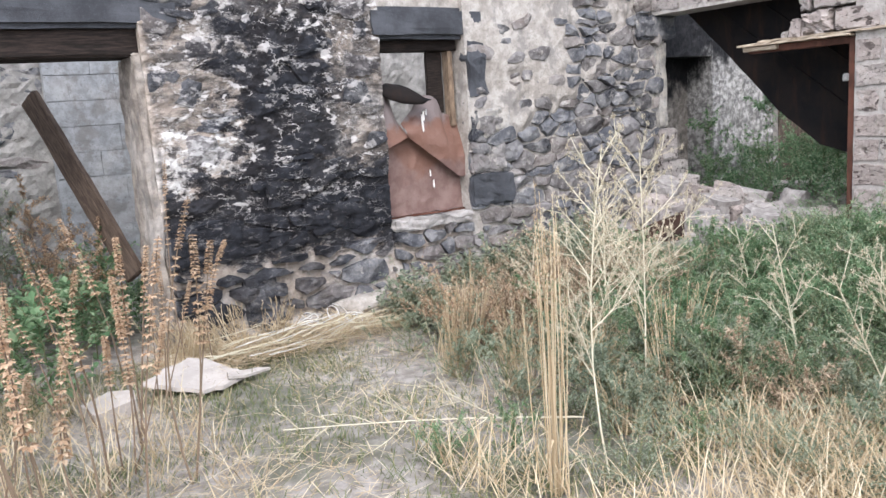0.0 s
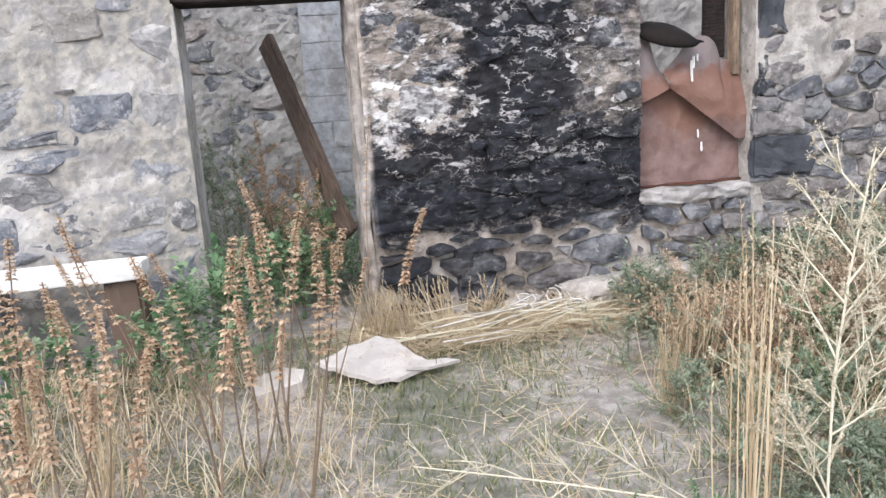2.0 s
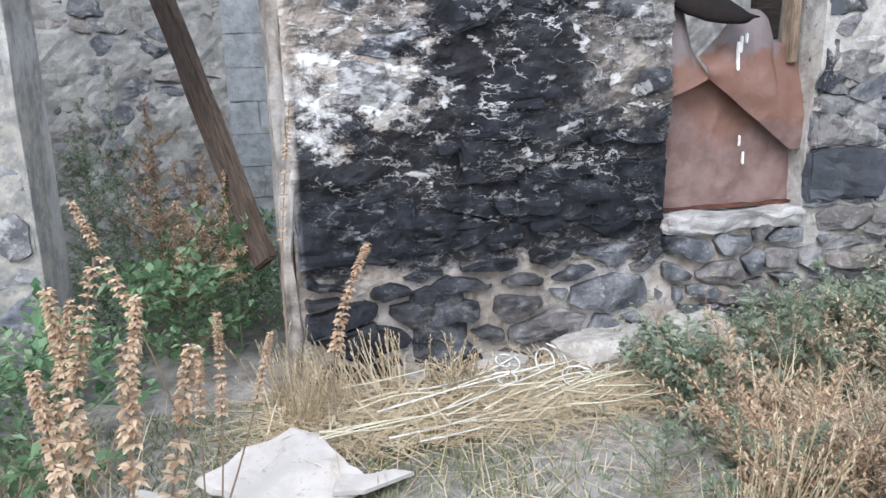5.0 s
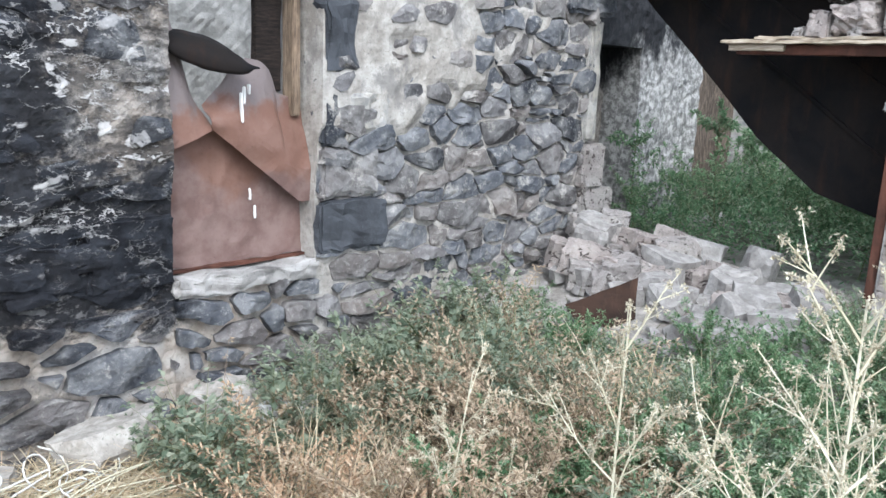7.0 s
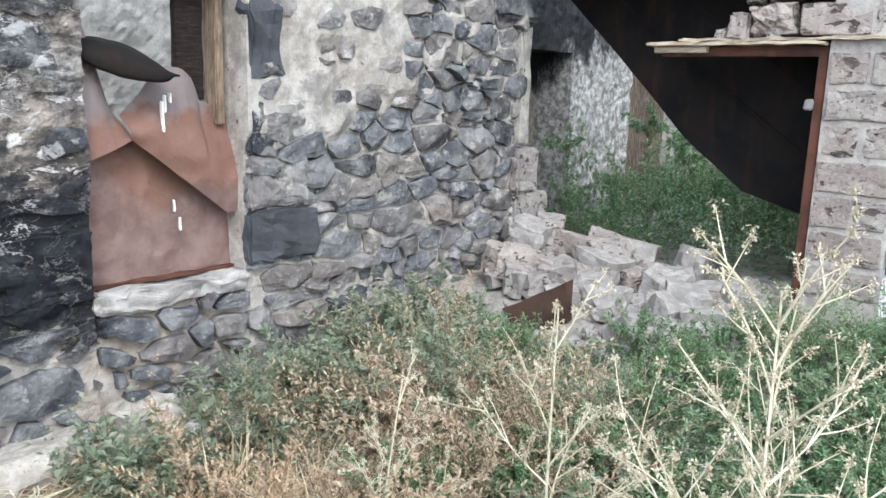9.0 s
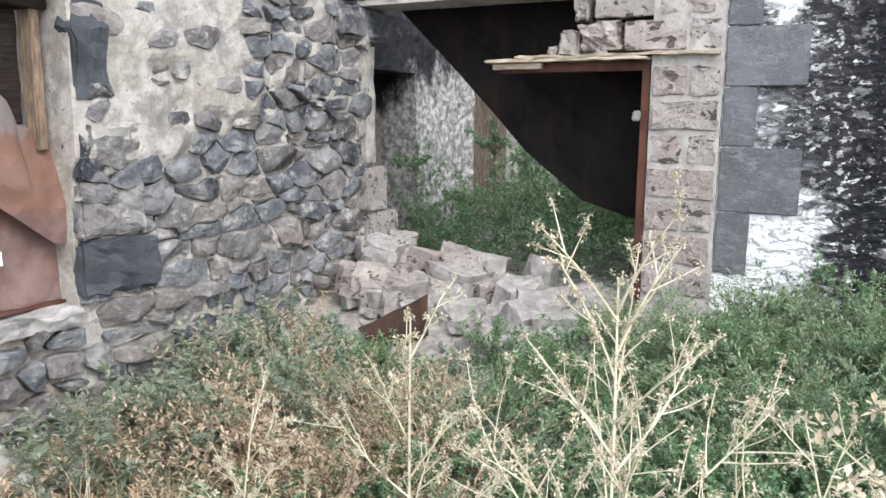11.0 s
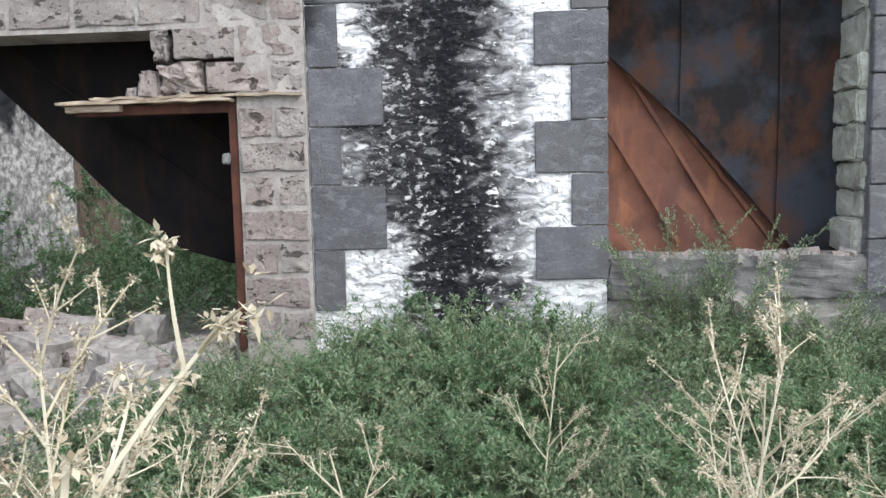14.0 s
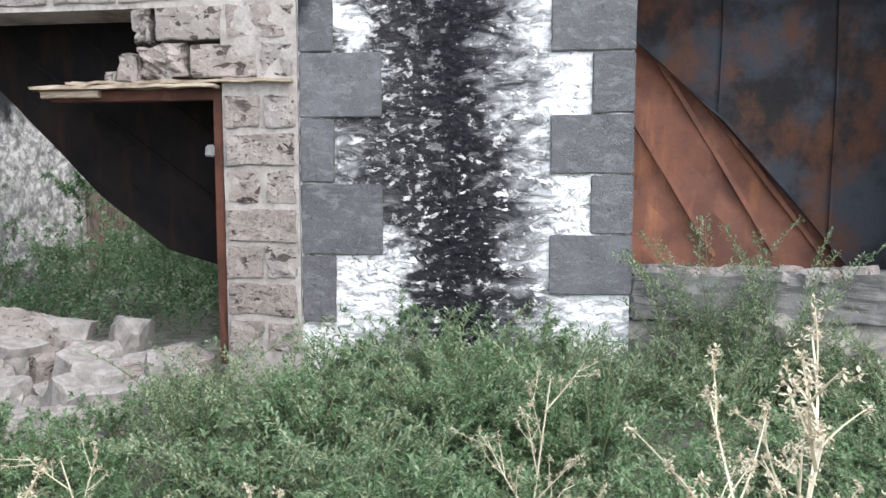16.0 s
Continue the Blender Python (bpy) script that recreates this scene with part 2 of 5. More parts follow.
def tuff(name):
    n = Nodes(name, 0.95)
    fine, mid, big = n.noise(90, 7, 0.78), n.noise(24, 6, 0.7), n.noise(6, 6, 0.65)
    r = n.random()
    c = n.colours(r, [(0.0, (0.345, 0.295, 0.27)), (0.5, (0.415, 0.36, 0.33)), (0.8, (0.40, 0.37, 0.345)), (1.0, (0.335, 0.31, 0.295))])
    c = n.mix(n.ramp(big, 0.35, 0.7), n.mix(0.5, c, (0.25, 0.21, 0.2)), c)
    c = n.mix(n.math("MULTIPLY", n.ramp(mid, 0.5, 0.66), 0.5), c, (0.47, 0.43, 0.40))
    sp = n.stretch(1, 0.55, 1.1)
    pits = n.math("MULTIPLY", n.ramp(n.noise(21, 4, 0.55, sp, 0.6), 0.58, 0.61), n.ramp(n.noise(4, 2), 0.38, 0.52))
    small = n.ramp(n.noise(55, 4, 0.6, sp, 0.5), 0.615, 0.65)
    holes = n.math("MAXIMUM", pits, n.math("MULTIPLY", small, 0.7))
    c = n.mix(n.math("MULTIPLY", holes, 0.85), c, (0.065, 0.052, 0.047))
    c = n.mix(n.math("MULTIPLY", n.ramp(fine, 0.47, 0.34), 0.4), c, (0.15, 0.125, 0.115))
    h = n.math("ADD", n.math("MULTIPLY", fine, 0.6), n.math("ADD", n.math("MULTIPLY", mid, 0.9), n.math("MULTIPLY", big, 0.5)))
    return n.finish(c, n.math("SUBTRACT", h, n.math("MULTIPLY", holes, 1.3)), 1.0, 0.022)


M_TUFF = tuff("pinkish tuff block")
M_REVEAL = mortar("pale mossy mortar", (0.40, 0.41, 0.36), (0.27, 0.275, 0.235), False, 0.3)
M_JAMB = mortar("crumbling earth plaster", (0.30, 0.265, 0.23), (0.15, 0.13, 0.115), False, 0.25)
M_TUFFJOINT = mortar("sandy block mortar", (0.40, 0.37, 0.345), (0.29, 0.265, 0.245), False, 0.2)


def smoked_whitewash(name):
    """Whitewashed plaster with a broad smoke stain up its middle; flaked crests stand white against the soot."""
    n = Nodes(name, 0.9)
    y, z = n.axis(1), n.axis(2)
    drift, lump = n.noise(2.4, 5, 0.6), n.noise(8, 5, 0.62, n.stretch(1, 0.8, 1.5), 0.7)
    wob = n.math("ADD", n.math("MULTIPLY", n.math("SUBTRACT", drift, 0.5), 0.55), n.math("MULTIPLY", n.math("SUBTRACT", lump, 0.5), 0.75))
    ys = n.math("ADD", n.math("SUBTRACT", y, n.math("MULTIPLY", z, 0.04)), wob)
    right = n.ramp(ys, 0.90, 1.46)
    left = n.ramp(ys, 2.42, 1.84)
    soot = n.math("MULTIPLY", right, left)
    corner = n.math("MULTIPLY", n.ramp(n.math("ADD", y, wob), 1.74, 1.9), n.ramp(n.math("ADD", z, wob), 1.34, 1.2))
    shoulder = n.math("MULTIPLY", n.ramp(n.math("ADD", y, wob), 1.98, 2.14), n.ramp(n.math("ADD", z, wob), 2.12, 2.25))
    soot = n.math("MULTIPLY", soot, n.math("SUBTRACT", 1.0, n.math("MULTIPLY", n.math("MAXIMUM", corner, shoulder), 0.9)))
    core = n.math("MULTIPLY", n.ramp(ys, 1.2, 1.4), n.ramp(ys, 1.75, 1.55))
    c = n.colours(soot, [(0.0, (0.80, 0.80, 0.80)), (0.22, (0.50, 0.50, 0.51)), (0.5, (0.20, 0.20, 0.205)), (0.8, (0.065, 0.064, 0.068)), (1.0, (0.028, 0.027, 0.03))])
    c = n.mix(n.math("MULTIPLY", core, 0.8), c, SOOT)
    c = n.mix(n.math("MULTIPLY", n.ramp(n.noise(30, 6, 0.7), 0.5, 0.7), 0.25), c, (0.16, 0.155, 0.155))
    low = n.ramp(z, 2.3, 1.4, 0.0, 0.022)
    open_part = n.math("SUBTRACT", 0.012, n.math("MULTIPLY", core, 0.045))
    c = n.mix(n.math("MULTIPLY", dabs(n, 14, n.math("ADD", open_part, 0.05)), n.math("MULTIPLY", n.ramp(soot, 0.05, 0.3), 0.55)), c, (0.24, 0.235, 0.24))
    flake = n.math("MAXIMUM", dabs(n, 13, n.math("ADD", low, open_part)), n.math("MULTIPLY", dabs(n, 28, n.math("ADD", low, open_part)), 0.75))
    flake = n.math("MULTIPLY", flake, n.math("SUBTRACT", 1.0, n.math("MULTIPLY", n.math("MULTIPLY", core, n.ramp(z, 1.5, 2.1)), 0.75)))
    c = n.mix(n.math("MULTIPLY", flake, n.ramp(soot, 0.02, 0.2)), c, n.mix(n.ramp(ys, 1.6, 1.9), (0.74, 0.73, 0.735), (0.46, 0.455, 0.46)))
    dent = n.math("MULTIPLY", n.ramp(n.noise(11, 6, 0.7, n.stretch(1, 0.8, 1.5), 0.8), 0.40, 0.32), n.ramp(soot, 0.1, 0.4))
    c = n.mix(n.math("MULTIPLY", dent, 0.8), c, SOOT)
    return n.finish(c, n.math("ADD", n.math("MULTIPLY", lump, 0.9), n.math("MULTIPLY", flake, 0.45)), 0.9, 0.05)


M_SMOKED = smoked_whitewash("smoke-stained whitewash")


def sooty_plaster(name, pale=(0.46, 0.445, 0.43), dull=(0.17, 0.165, 0.16), start=1.62):
    n = Nodes(name, 0.93)
    z = n.axis(2)
    w = n.noise(4.5, 7, 0.7, n.stretch(1, 1, 0.6))
    c = n.mix(n.ramp(n.noise(13, 8, 0.76), 0.42, 0.60), dull, pale)
    drift = n.math("MULTIPLY", n.math("SUBTRACT", n.axis(0), 7.6), -0.3)
    soot = n.ramp(n.math("ADD", n.math("ADD", z, drift), n.math("MULTIPLY", n.math("SUBTRACT", w, 0.5), 1.6)), start, start + 0.4)
    c = n.mix(n.math("MULTIPLY", soot, 0.95), c, SOOT)
    spot = n.ramp(n.noise(7, 5, 0.65), 0.60, 0.66)
    c = n.mix(n.math("MULTIPLY", spot, 0.75), c, (0.05, 0.05, 0.055))
    return n.finish(c, n.noise(20, 7, 0.7), 0.7, 0.02)


M_SOOTPLASTER = sooty_plaster("sooty whitewashed plaster")
M_NICHE = sooty_plaster("sooty niche stone", (0.27, 0.245, 0.22), (0.15, 0.135, 0.12), 1.45)


def rust(name, dark, mid, bright, bias=0.5, rough=0.75):
    n = Nodes(name, rough, 0.15)
    big, fine, run = n.noise(3.0, 6, 0.65), n.noise(45, 6, 0.7), n.noise(5, 5, 0.6, n.stretch(2, 2, 0.4))
    c = n.mix(n.ramp(big, bias - 0.14, bias + 0.14), dark, mid)
    c = n.mix(n.math("MULTIPLY", n.ramp(run, 0.5, 0.72), 0.7), c, bright)
    c = n.mix(n.math("MULTIPLY", n.ramp(fine, 0.55, 0.75), 0.35), c, tuple(v * 0.4 for v in dark))
    return n.finish(c, n.math("ADD", fine, big), 0.35, 0.006)


M_RUST_ORANGE = rust("orange rusted sheet", (0.125, 0.062, 0.049), (0.20, 0.092, 0.062), (0.29, 0.13, 0.068))


def patchy_rust(name):
    """Blackened sheet with blue-grey bloom and orange rust bleeding through."""
    n = Nodes(name, 0.7, 0.1)
    big, mid, fine = n.noise(2.2, 5, 0.6), n.noise(3.6, 6, 0.65, n.stretch(1, 1.0, 0.7)), n.noise(50, 6, 0.7)
    c = n.mix(n.ramp(big, 0.42, 0.58), (0.015, 0.014, 0.015), (0.034, 0.038, 0.047))
    c = n.mix(n.math("MULTIPLY", n.ramp(mid, 0.44, 0.68), 0.9), c, (0.075, 0.034, 0.02))
    c = n.mix(n.math("MULTIPLY", n.ramp(fine, 0.52, 0.7), 0.4), c, (0.02, 0.018, 0.018))
    return n.finish(c, n.math("ADD", fine, big), 0.4, 0.006)


M_RUST_DARK = patchy_rust("dark rusted sheet")
M_CHAR = rust("charred sheet", (0.008, 0.008, 0.009), (0.015, 0.012, 0.011), (0.03, 0.017, 0.012), 0.5, 0.85)
M_IRON_DARK = rust("dark rusted plate", (0.02, 0.014, 0.012), (0.045, 0.026, 0.019), (0.09, 0.05, 0.035))
M_IRON = rust("rusted iron", (0.05, 0.026, 0.02), (0.11, 0.048, 0.034), (0.16, 0.075, 0.052))


def wood(name, a, b, along=(1, 1, 8)):
    n = Nodes(name, 0.85)
    st = n.stretch(*along)
    g, big = n.noise(9, 7, 0.65, st, 0.4), n.noise(2.5, 4)
    c = n.mix(n.ramp(g, 0.35, 0.68), a, b)
    c = n.mix(n.math("MULTIPLY", n.ramp(big, 0.5, 0.7), 0.5), c, tuple(v * 0.5 for v in a))
    return n.finish(c, g, 0.5, 0.008)


M_BEAM = wood("dark weathered timber", (0.052, 0.038, 0.03), (0.115, 0.085, 0.066), (9, 9, 1))
M_HEADWOOD = wood("charred timber", (0.012, 0.01, 0.009), (0.036, 0.026, 0.022), (1, 9, 9))
M_POSTWOOD = wood("sun-bleached brown timber", (0.13, 0.095, 0.07), (0.30, 0.22, 0.155), (9, 9, 1))
M_PALEWOOD = wood("pale split timber", (0.24, 0.185, 0.13), (0.47, 0.40, 0.32), (9, 1, 9))
M_FRAMEWOOD = wood("grey-brown timber", (0.075, 0.06, 0.05), (0.21, 0.165, 0.13), (9, 9, 1))


def pale_board(name, col, dirt):
    n = Nodes(name, 0.85)
    c = n.mix(n.ramp(n.noise(7, 7, 0.7), 0.4, 0.62), tuple(v * 0.85 for v in col), col)
    c = n.mix(n.math("MULTIPLY", n.ramp(n.noise(22, 6, 0.75), 0.58, 0.68), 0.6), c, dirt)
    return n.finish(c, n.noise(40, 6), 0.4, 0.005)


M_WHITEBOARD = pale_board("flaking white paint", (0.60, 0.585, 0.56), (0.22, 0.19, 0.16))
M_SLAB = pale_board("pale weathered board", (0.40, 0.365, 0.335), (0.17, 0.14, 0.12))


def soil(name):
    n = Nodes(name, 0.97)
    fine, mid, big = n.noise(55, 8, 0.75), n.noise(9, 6, 0.65), n.noise(0.9, 4, 0.6)
    c = n.mix(n.ramp(mid, 0.35, 0.65), (0.21, 0.19, 0.17), (0.37, 0.34, 0.315))
    c = n.mix(n.math("MULTIPLY", n.ramp(big, 0.45, 0.62), 0.6), c, (0.085, 0.095, 0.06))
    c = n.mix(n.math("MULTIPLY", n.ramp(fine, 0.55, 0.72), 0.5), c, (0.40, 0.35, 0.29))
    return n.finish(c, n.math("ADD", mid, n.math("MULTIPLY", fine, 0.5)), 0.9, 0.03)


M_SOIL = soil("dry trodden soil")


def leafy(name, stops, leaf=0.3, rough=0.7):
    n = Nodes(name, rough)
    c = n.colours(n.island(), stops)
    c = n.mix(n.math("MULTIPLY", n.random(), 0.3), c, n.mix(0.5, c, (0.19, 0.18, 0.11)))
    return n.finish(c, leaf=leaf)


M_LEAF = leafy("green weed leaf", [(0, (0.06, 0.125, 0.06)), (0.45, (0.145, 0.25, 0.13)), (0.8, (0.25, 0.355, 0.21)), (1, (0.38, 0.42, 0.29))], 0.5)
M_LEAF_SOFT = leafy("soft green spray leaf", [(0, (0.085, 0.145, 0.085)), (0.5, (0.185, 0.265, 0.16)), (0.85, (0.30, 0.36, 0.235)), (1, (0.42, 0.44, 0.30))], 0.45)
M_LEAF_GREY = leafy("grey-green weed leaf", [(0, (0.125, 0.17, 0.12)), (0.5, (0.245, 0.29, 0.21)), (1, (0.40, 0.42, 0.32))], 0.5)
M_GRASS = leafy("short grass", [(0, (0.075, 0.10, 0.045)), (0.5, (0.13, 0.16, 0.075)), (0.8, (0.2, 0.2, 0.1)), (1, (0.36, 0.3, 0.19))], 0.2)
M_STRAW = leafy("straw", [(0, (0.36, 0.265, 0.16)), (0.5, (0.54, 0.43, 0.285)), (1, (0.66, 0.58, 0.44))], 0.25)
M_DRYPINK = leafy("dead brown weed", [(0, (0.26, 0.185, 0.125)), (0.5, (0.40, 0.305, 0.215)), (1, (0.53, 0.43, 0.32))], 0.3)
M_CREAM = leafy("bleached stem", [(0, (0.44, 0.395, 0.28)), (0.5, (0.56, 0.515, 0.39)), (1, (0.66, 0.615, 0.49))], 0.1)
M_BURR = leafy("pale ragged burr", [(0, (0.36, 0.30, 0.205)), (0.5, (0.49, 0.43, 0.32)), (1, (0.61, 0.56, 0.45))], 0.25)
M_SEED = leafy("orange-brown seed heads", [(0, (0.27, 0.165, 0.10)), (0.5, (0.42, 0.29, 0.19)), (1, (0.56, 0.43, 0.31))], 0.25)
M_STEMBROWN = leafy("brown stem", [(0, (0.10, 0.07, 0.055)), (1, (0.24, 0.17, 0.12))], 0.05)
M_STEMGREEN = leafy("green stem", [(0, (0.09, 0.11, 0.05)), (1, (0.2, 0.2, 0.11))], 0.05)
M_DRIP = Nodes("white paint drip", 0.6).finish((0.75, 0.74, 0.72))


# ---- building helpers ----
rng = random.Random(7)
npr = np.random.default_rng(11)


def mesh_of(name, verts, faces, mat, smooth=False):
    me = bpy.data.meshes.new(name)
    me.from_pydata([tuple(map(float, v)) for v in verts], [], [tuple(f) for f in faces])
    me.materials.append(mat)
    if smooth:
        me.shade_smooth()
    me.update()
    return me


def solid(name, verts, faces, mat, parent=None, label="", smooth=False):
    ob = new(name, mesh_of(name, verts, faces, mat, smooth))
    ob.parent = parent
    if label:
        tagged(ob, label)
    return ob


def part(name, bm, material, parent=None, label="", smooth=False):
    me = bpy.data.meshes.new(name)
    bm.to_mesh(me)
    bm.free()
    me.materials.append(material)
    if smooth:
        me.shade_smooth()
    ob = new(name, me)
    ob.parent = parent
    if label:
        tagged(ob, label)
    return ob


def thing(name, label, category, group="", kind="", at=(0, 0, 0)):
    ob = new(name)
    ob.location = at
    ob.empty_display_size = 0.1
    return tagged(ob, label, category, group, kind)


def rough_box(x0, x1, y0, y1, z0, z1, cuts=3, rag=0.008, bevel=0.01, seed=0.0, m=None):
    """A worn box: bevelled, cut up and shaken by noise."""
    bm = bmesh.new()
    bmesh.ops.create_cube(bm, size=1)
    for v in bm.verts:
        v.co = Vector((x0 + (v.co.x + 0.5) * (x1 - x0), y0 + (v.co.y + 0.5) * (y1 - y0), z0 + (v.co.z + 0.5) * (z1 - z0)))
    if cuts:
        bmesh.ops.subdivide_edges(bm, edges=bm.edges[:], cuts=cuts, use_grid_fill=True)
    if bevel:
        sharp = [e for e in bm.edges if len(e.link_faces) == 2 and e.calc_face_angle() > 1.0]
        bmesh.ops.bevel(bm, geom=sharp, offset=bevel, segments=2, affect="EDGES")
    if rag:
        for v in bm.verts:
            v.co += rag * noise.noise_vector(v.co * 9 + Vector((seed, seed * 1.7, 0))) + 0.5 * rag * noise.noise_vector(v.co * 31)
    if m is not None:
        bmesh.ops.transform(bm, matrix=m, verts=bm.verts[:])
    return bm


def relief(x, z, amp=0.012, seed=0.0):
    p = Vector((x, seed, z))
    return amp * (noise.noise(p * 3.1) * 1.3 + noise.noise(p * 9) * 0.8 + noise.noise(p * 24) * 0.5)


def wall_piece(name, mat, along, face, u0, u1, v0, v1, thick, amp=0.012, seed=0.0, step=0.045, parent=None, label="", ragged_top=0.0, cover=None, shape=None):
    """A masonry body with an uneven front. along 'x': the front looks to -y at y=face; along 'y': it looks to -x at x=face."""
    nu, nv = max(2, int((u1 - u0) / step)), max(2, int((v1 - v0) / step))
    verts, faces = [], []
    for j in range(nv + 1):
        for i in range(nu + 1):
            u, v = u0 + (u1 - u0) * i / nu, v0 + (v1 - v0) * j / nv
            laid = cover(u, v) if cover else 0.0
            d = shape(u, v) if shape else relief(u, v, amp, seed) * (1 - 12 * laid) - laid
            if ragged_top and j == nv:
                v += ragged_top * noise.noise(Vector((u * 2.3, seed, 0)))
            verts.append((u, face + d, v) if along == "x" else (face + d, u, v))
    def idx(i, j):
        return j * (nu + 1) + i
    for j in range(nv):
        for i in range(nu):
            f = (idx(i, j), idx(i + 1, j), idx(i + 1, j + 1), idx(i, j + 1))
            faces.append(f if along == "x" else f[::-1])
    ring = [idx(i, 0) for i in range(nu)] + [idx(nu, j) for j in range(nv)] + [idx(i, nv) for i in range(nu, 0, -1)] + [idx(0, j) for j in range(nv, 0, -1)]
    base = len(verts)
    for k in ring:
        x, y, z = verts[k]
        jag = 0.012 * noise.noise(Vector((x * 7, y * 7, z * 7)))
        verts.append((x, face + thick + jag, z) if along == "x" else (face + thick + jag, y, z))
    for a in range(len(ring)):
        b = (a + 1) % len(ring)
        f = (ring[a], base + a, base + b, ring[b])
        faces.append(f if along == "x" else f[::-1])
    cap = tuple(range(base, base + len(ring)))
    faces.append(cap[::-1] if along == "x" else cap)
    return solid(name, verts, faces, mat, parent, label)


def clip_cell(poly, nu, nv, k):
    """What is left of a polygon where nu*u + nv*v <= k."""
    out = []
    for i, (u, v) in enumerate(poly):
        p, q = poly[i - 1]
        a, b = nu * p + nv * q - k, nu * u + nv * v - k
        if (a <= 0) != (b <= 0):
            f = a / (a - b)
            out.append((p + (u - p) * f, q + (v - q) * f))
        if b <= 0:
            out.append((u, v))
    return out


def warp(u, v, au, av, seed):
    """Bends the courses."""
    p, q = Vector((u * 2.3, seed, v * 2.3)), Vector((u * 7, seed + 9, v * 7))
    return u + au * (noise.noise(p) + 0.6 * noise.noise(q)), v + av * (noise.noise(p + Vector((31, 0, 7))) + 0.6 * noise.noise(q + Vector((5, 3, 0))))


def stone_block(poly, face, proud, seed, r, sink=0.10):
    """One rough-hewn stone of a wall from its outline (u, v): sides, a broken rim and a face split into a few facets."""
    cu, cv = sum(p[0] for p in poly) / len(poly), sum(p[1] for p in poly) / len(poly)
    size = max(max(abs(p[0] - cu), abs(p[1] - cv)) for p in poly)
    cuts = []
    for _ in range(4):
        a = r.uniform(0, 2 * math.pi)
        cuts.append((math.cos(a), math.sin(a), r.uniform(0.15, 0.75), r.uniform(0.0, 0.7) * size))

    def height(u, v):
        d = min([proud] + [proud - s * max(0.0, nu * (u - cu) + nv * (v - cv) - o * 0.6) for nu, nv, s, o in cuts])
        return max(0.002, d) + 0.006 * noise.noise(Vector((u * 14, v * 14, seed))) + 0.003 * noise.noise(Vector((u * 40, v * 40, seed)))

    verts, faces, k = [], [], len(poly)
    for ring, s in enumerate((1.0, 1.0, 0.955, 0.68, 0.34)):
        for u, v in poly:
            uu, vv = cu + (u - cu) * s, cv + (v - cv) * s
            h = -sink if ring == 0 else height(uu, vv) * (0.45 if ring == 1 else 1.0)
            verts.append((uu, face - h, vv))
    verts.append((cu, face - height(cu, cv), cv))
    for ring in range(4):
        for i in range(k):
            faces.append((ring * k + i, ring * k + (i + 1) % k, (ring + 1) * k + (i + 1) % k, (ring + 1) * k + i))
    for i in range(k):
        faces.append((4 * k + i, 4 * k + (i + 1) % k, len(verts) - 1))
    return verts, faces


def rubble(parent, mat, face, u0, u1, v0, v1, h, w, gap=0.016, proud=(0.01, 0.035), seed=0, skip=0.0, keep=None):
    """Random rubble: seeds on loose courses, each stone the ground nearest to its seed."""
    r = random.Random(seed)
    seeds, v = [], v0 - h
    aspect = w / h
    while v < v1 + h:
        hh = h * r.uniform(0.75, 1.3)
        u = u0 - w * r.uniform(0.3, 1.3)
        while u < u1 + w:
            ww = w * r.uniform(0.55, 1.55)
            seeds.append((u + ww / 2, v + hh / 2 + r.uniform(-0.3, 0.3) * h))
            if ww > 1.25 * w and r.random() < 0.4:
                seeds[-1] = (u + ww / 2, v + hh * 0.25)
                seeds.append((u + ww * r.uniform(0.4, 0.6), v + hh * 0.8))
            u += ww
        v += hh
    size = {p: r.uniform(-0.45, 0.45) * w * w for p in seeds}
    for a, b in seeds:
        if not (u0 - 0.02 < a < u1 + 0.02 and v0 - 0.02 < b < v1 + 0.02) or r.random() < skip or (keep and not keep(a, b)):
            continue
        poly = [(u0, v0), (u1, v0), (u1, v1), (u0, v1)]
        near = sorted(seeds, key=lambda p: (p[0] - a) ** 2 + ((p[1] - b) * aspect) ** 2)[1:16]
        g = gap * r.uniform(0.5, 1.6)
        for p, q in near:
            nu, nv = p - a, (q - b) * aspect * aspect
            ln = math.hypot(nu, nv)
            k = (nu * (a + p) / 2 + nv * (b + q) / 2 + (size[a, b] - size[p, q]) / 2) / ln - g / 2
            poly = clip_cell(poly, nu / ln, nv / ln, k)
            if len(poly) < 3:
                break
        if len(poly) < 3:
            continue
        rim = []
        for i, (p, q) in enumerate(poly):
            (pa, qa), (pb, qb) = poly[i - 1], poly[(i + 1) % len(poly)]
            la, lb = math.hypot(pa - p, qa - q), math.hypot(pb - p, qb - q)
            if la < 1e-4 or lb < 1e-4:
                continue
            ca, cb = min(0.3, 0.011 / la), min(0.3, 0.011 / lb)
            rim.append((p + (pa - p) * ca, q + (qa - q) * ca))
            rim.append((p + (pb - p) * cb, q + (qb - q) * cb))
            if lb > 0.09:
                for f in ((0.5,) if lb < 0.16 else (0.33, 0.67)):
                    rim.append((p + (pb - p) * f, q + (qb - q) * f))
        rim = [warp(p, q, 0.05 * min(1.0, min(p - u0, u1 - p) / 0.15), 0.05, seed) for p, q in rim]
        rim = [(min(u1, max(u0, p + r.uniform(-0.01, 0.01))), q + r.uniform(-0.01, 0.01)) for p, q in rim]
        verts, faces = stone_block(rim, face, r.uniform(*proud), r.uniform(0, 99), r)
        solid("stone", verts, faces, mat, parent)


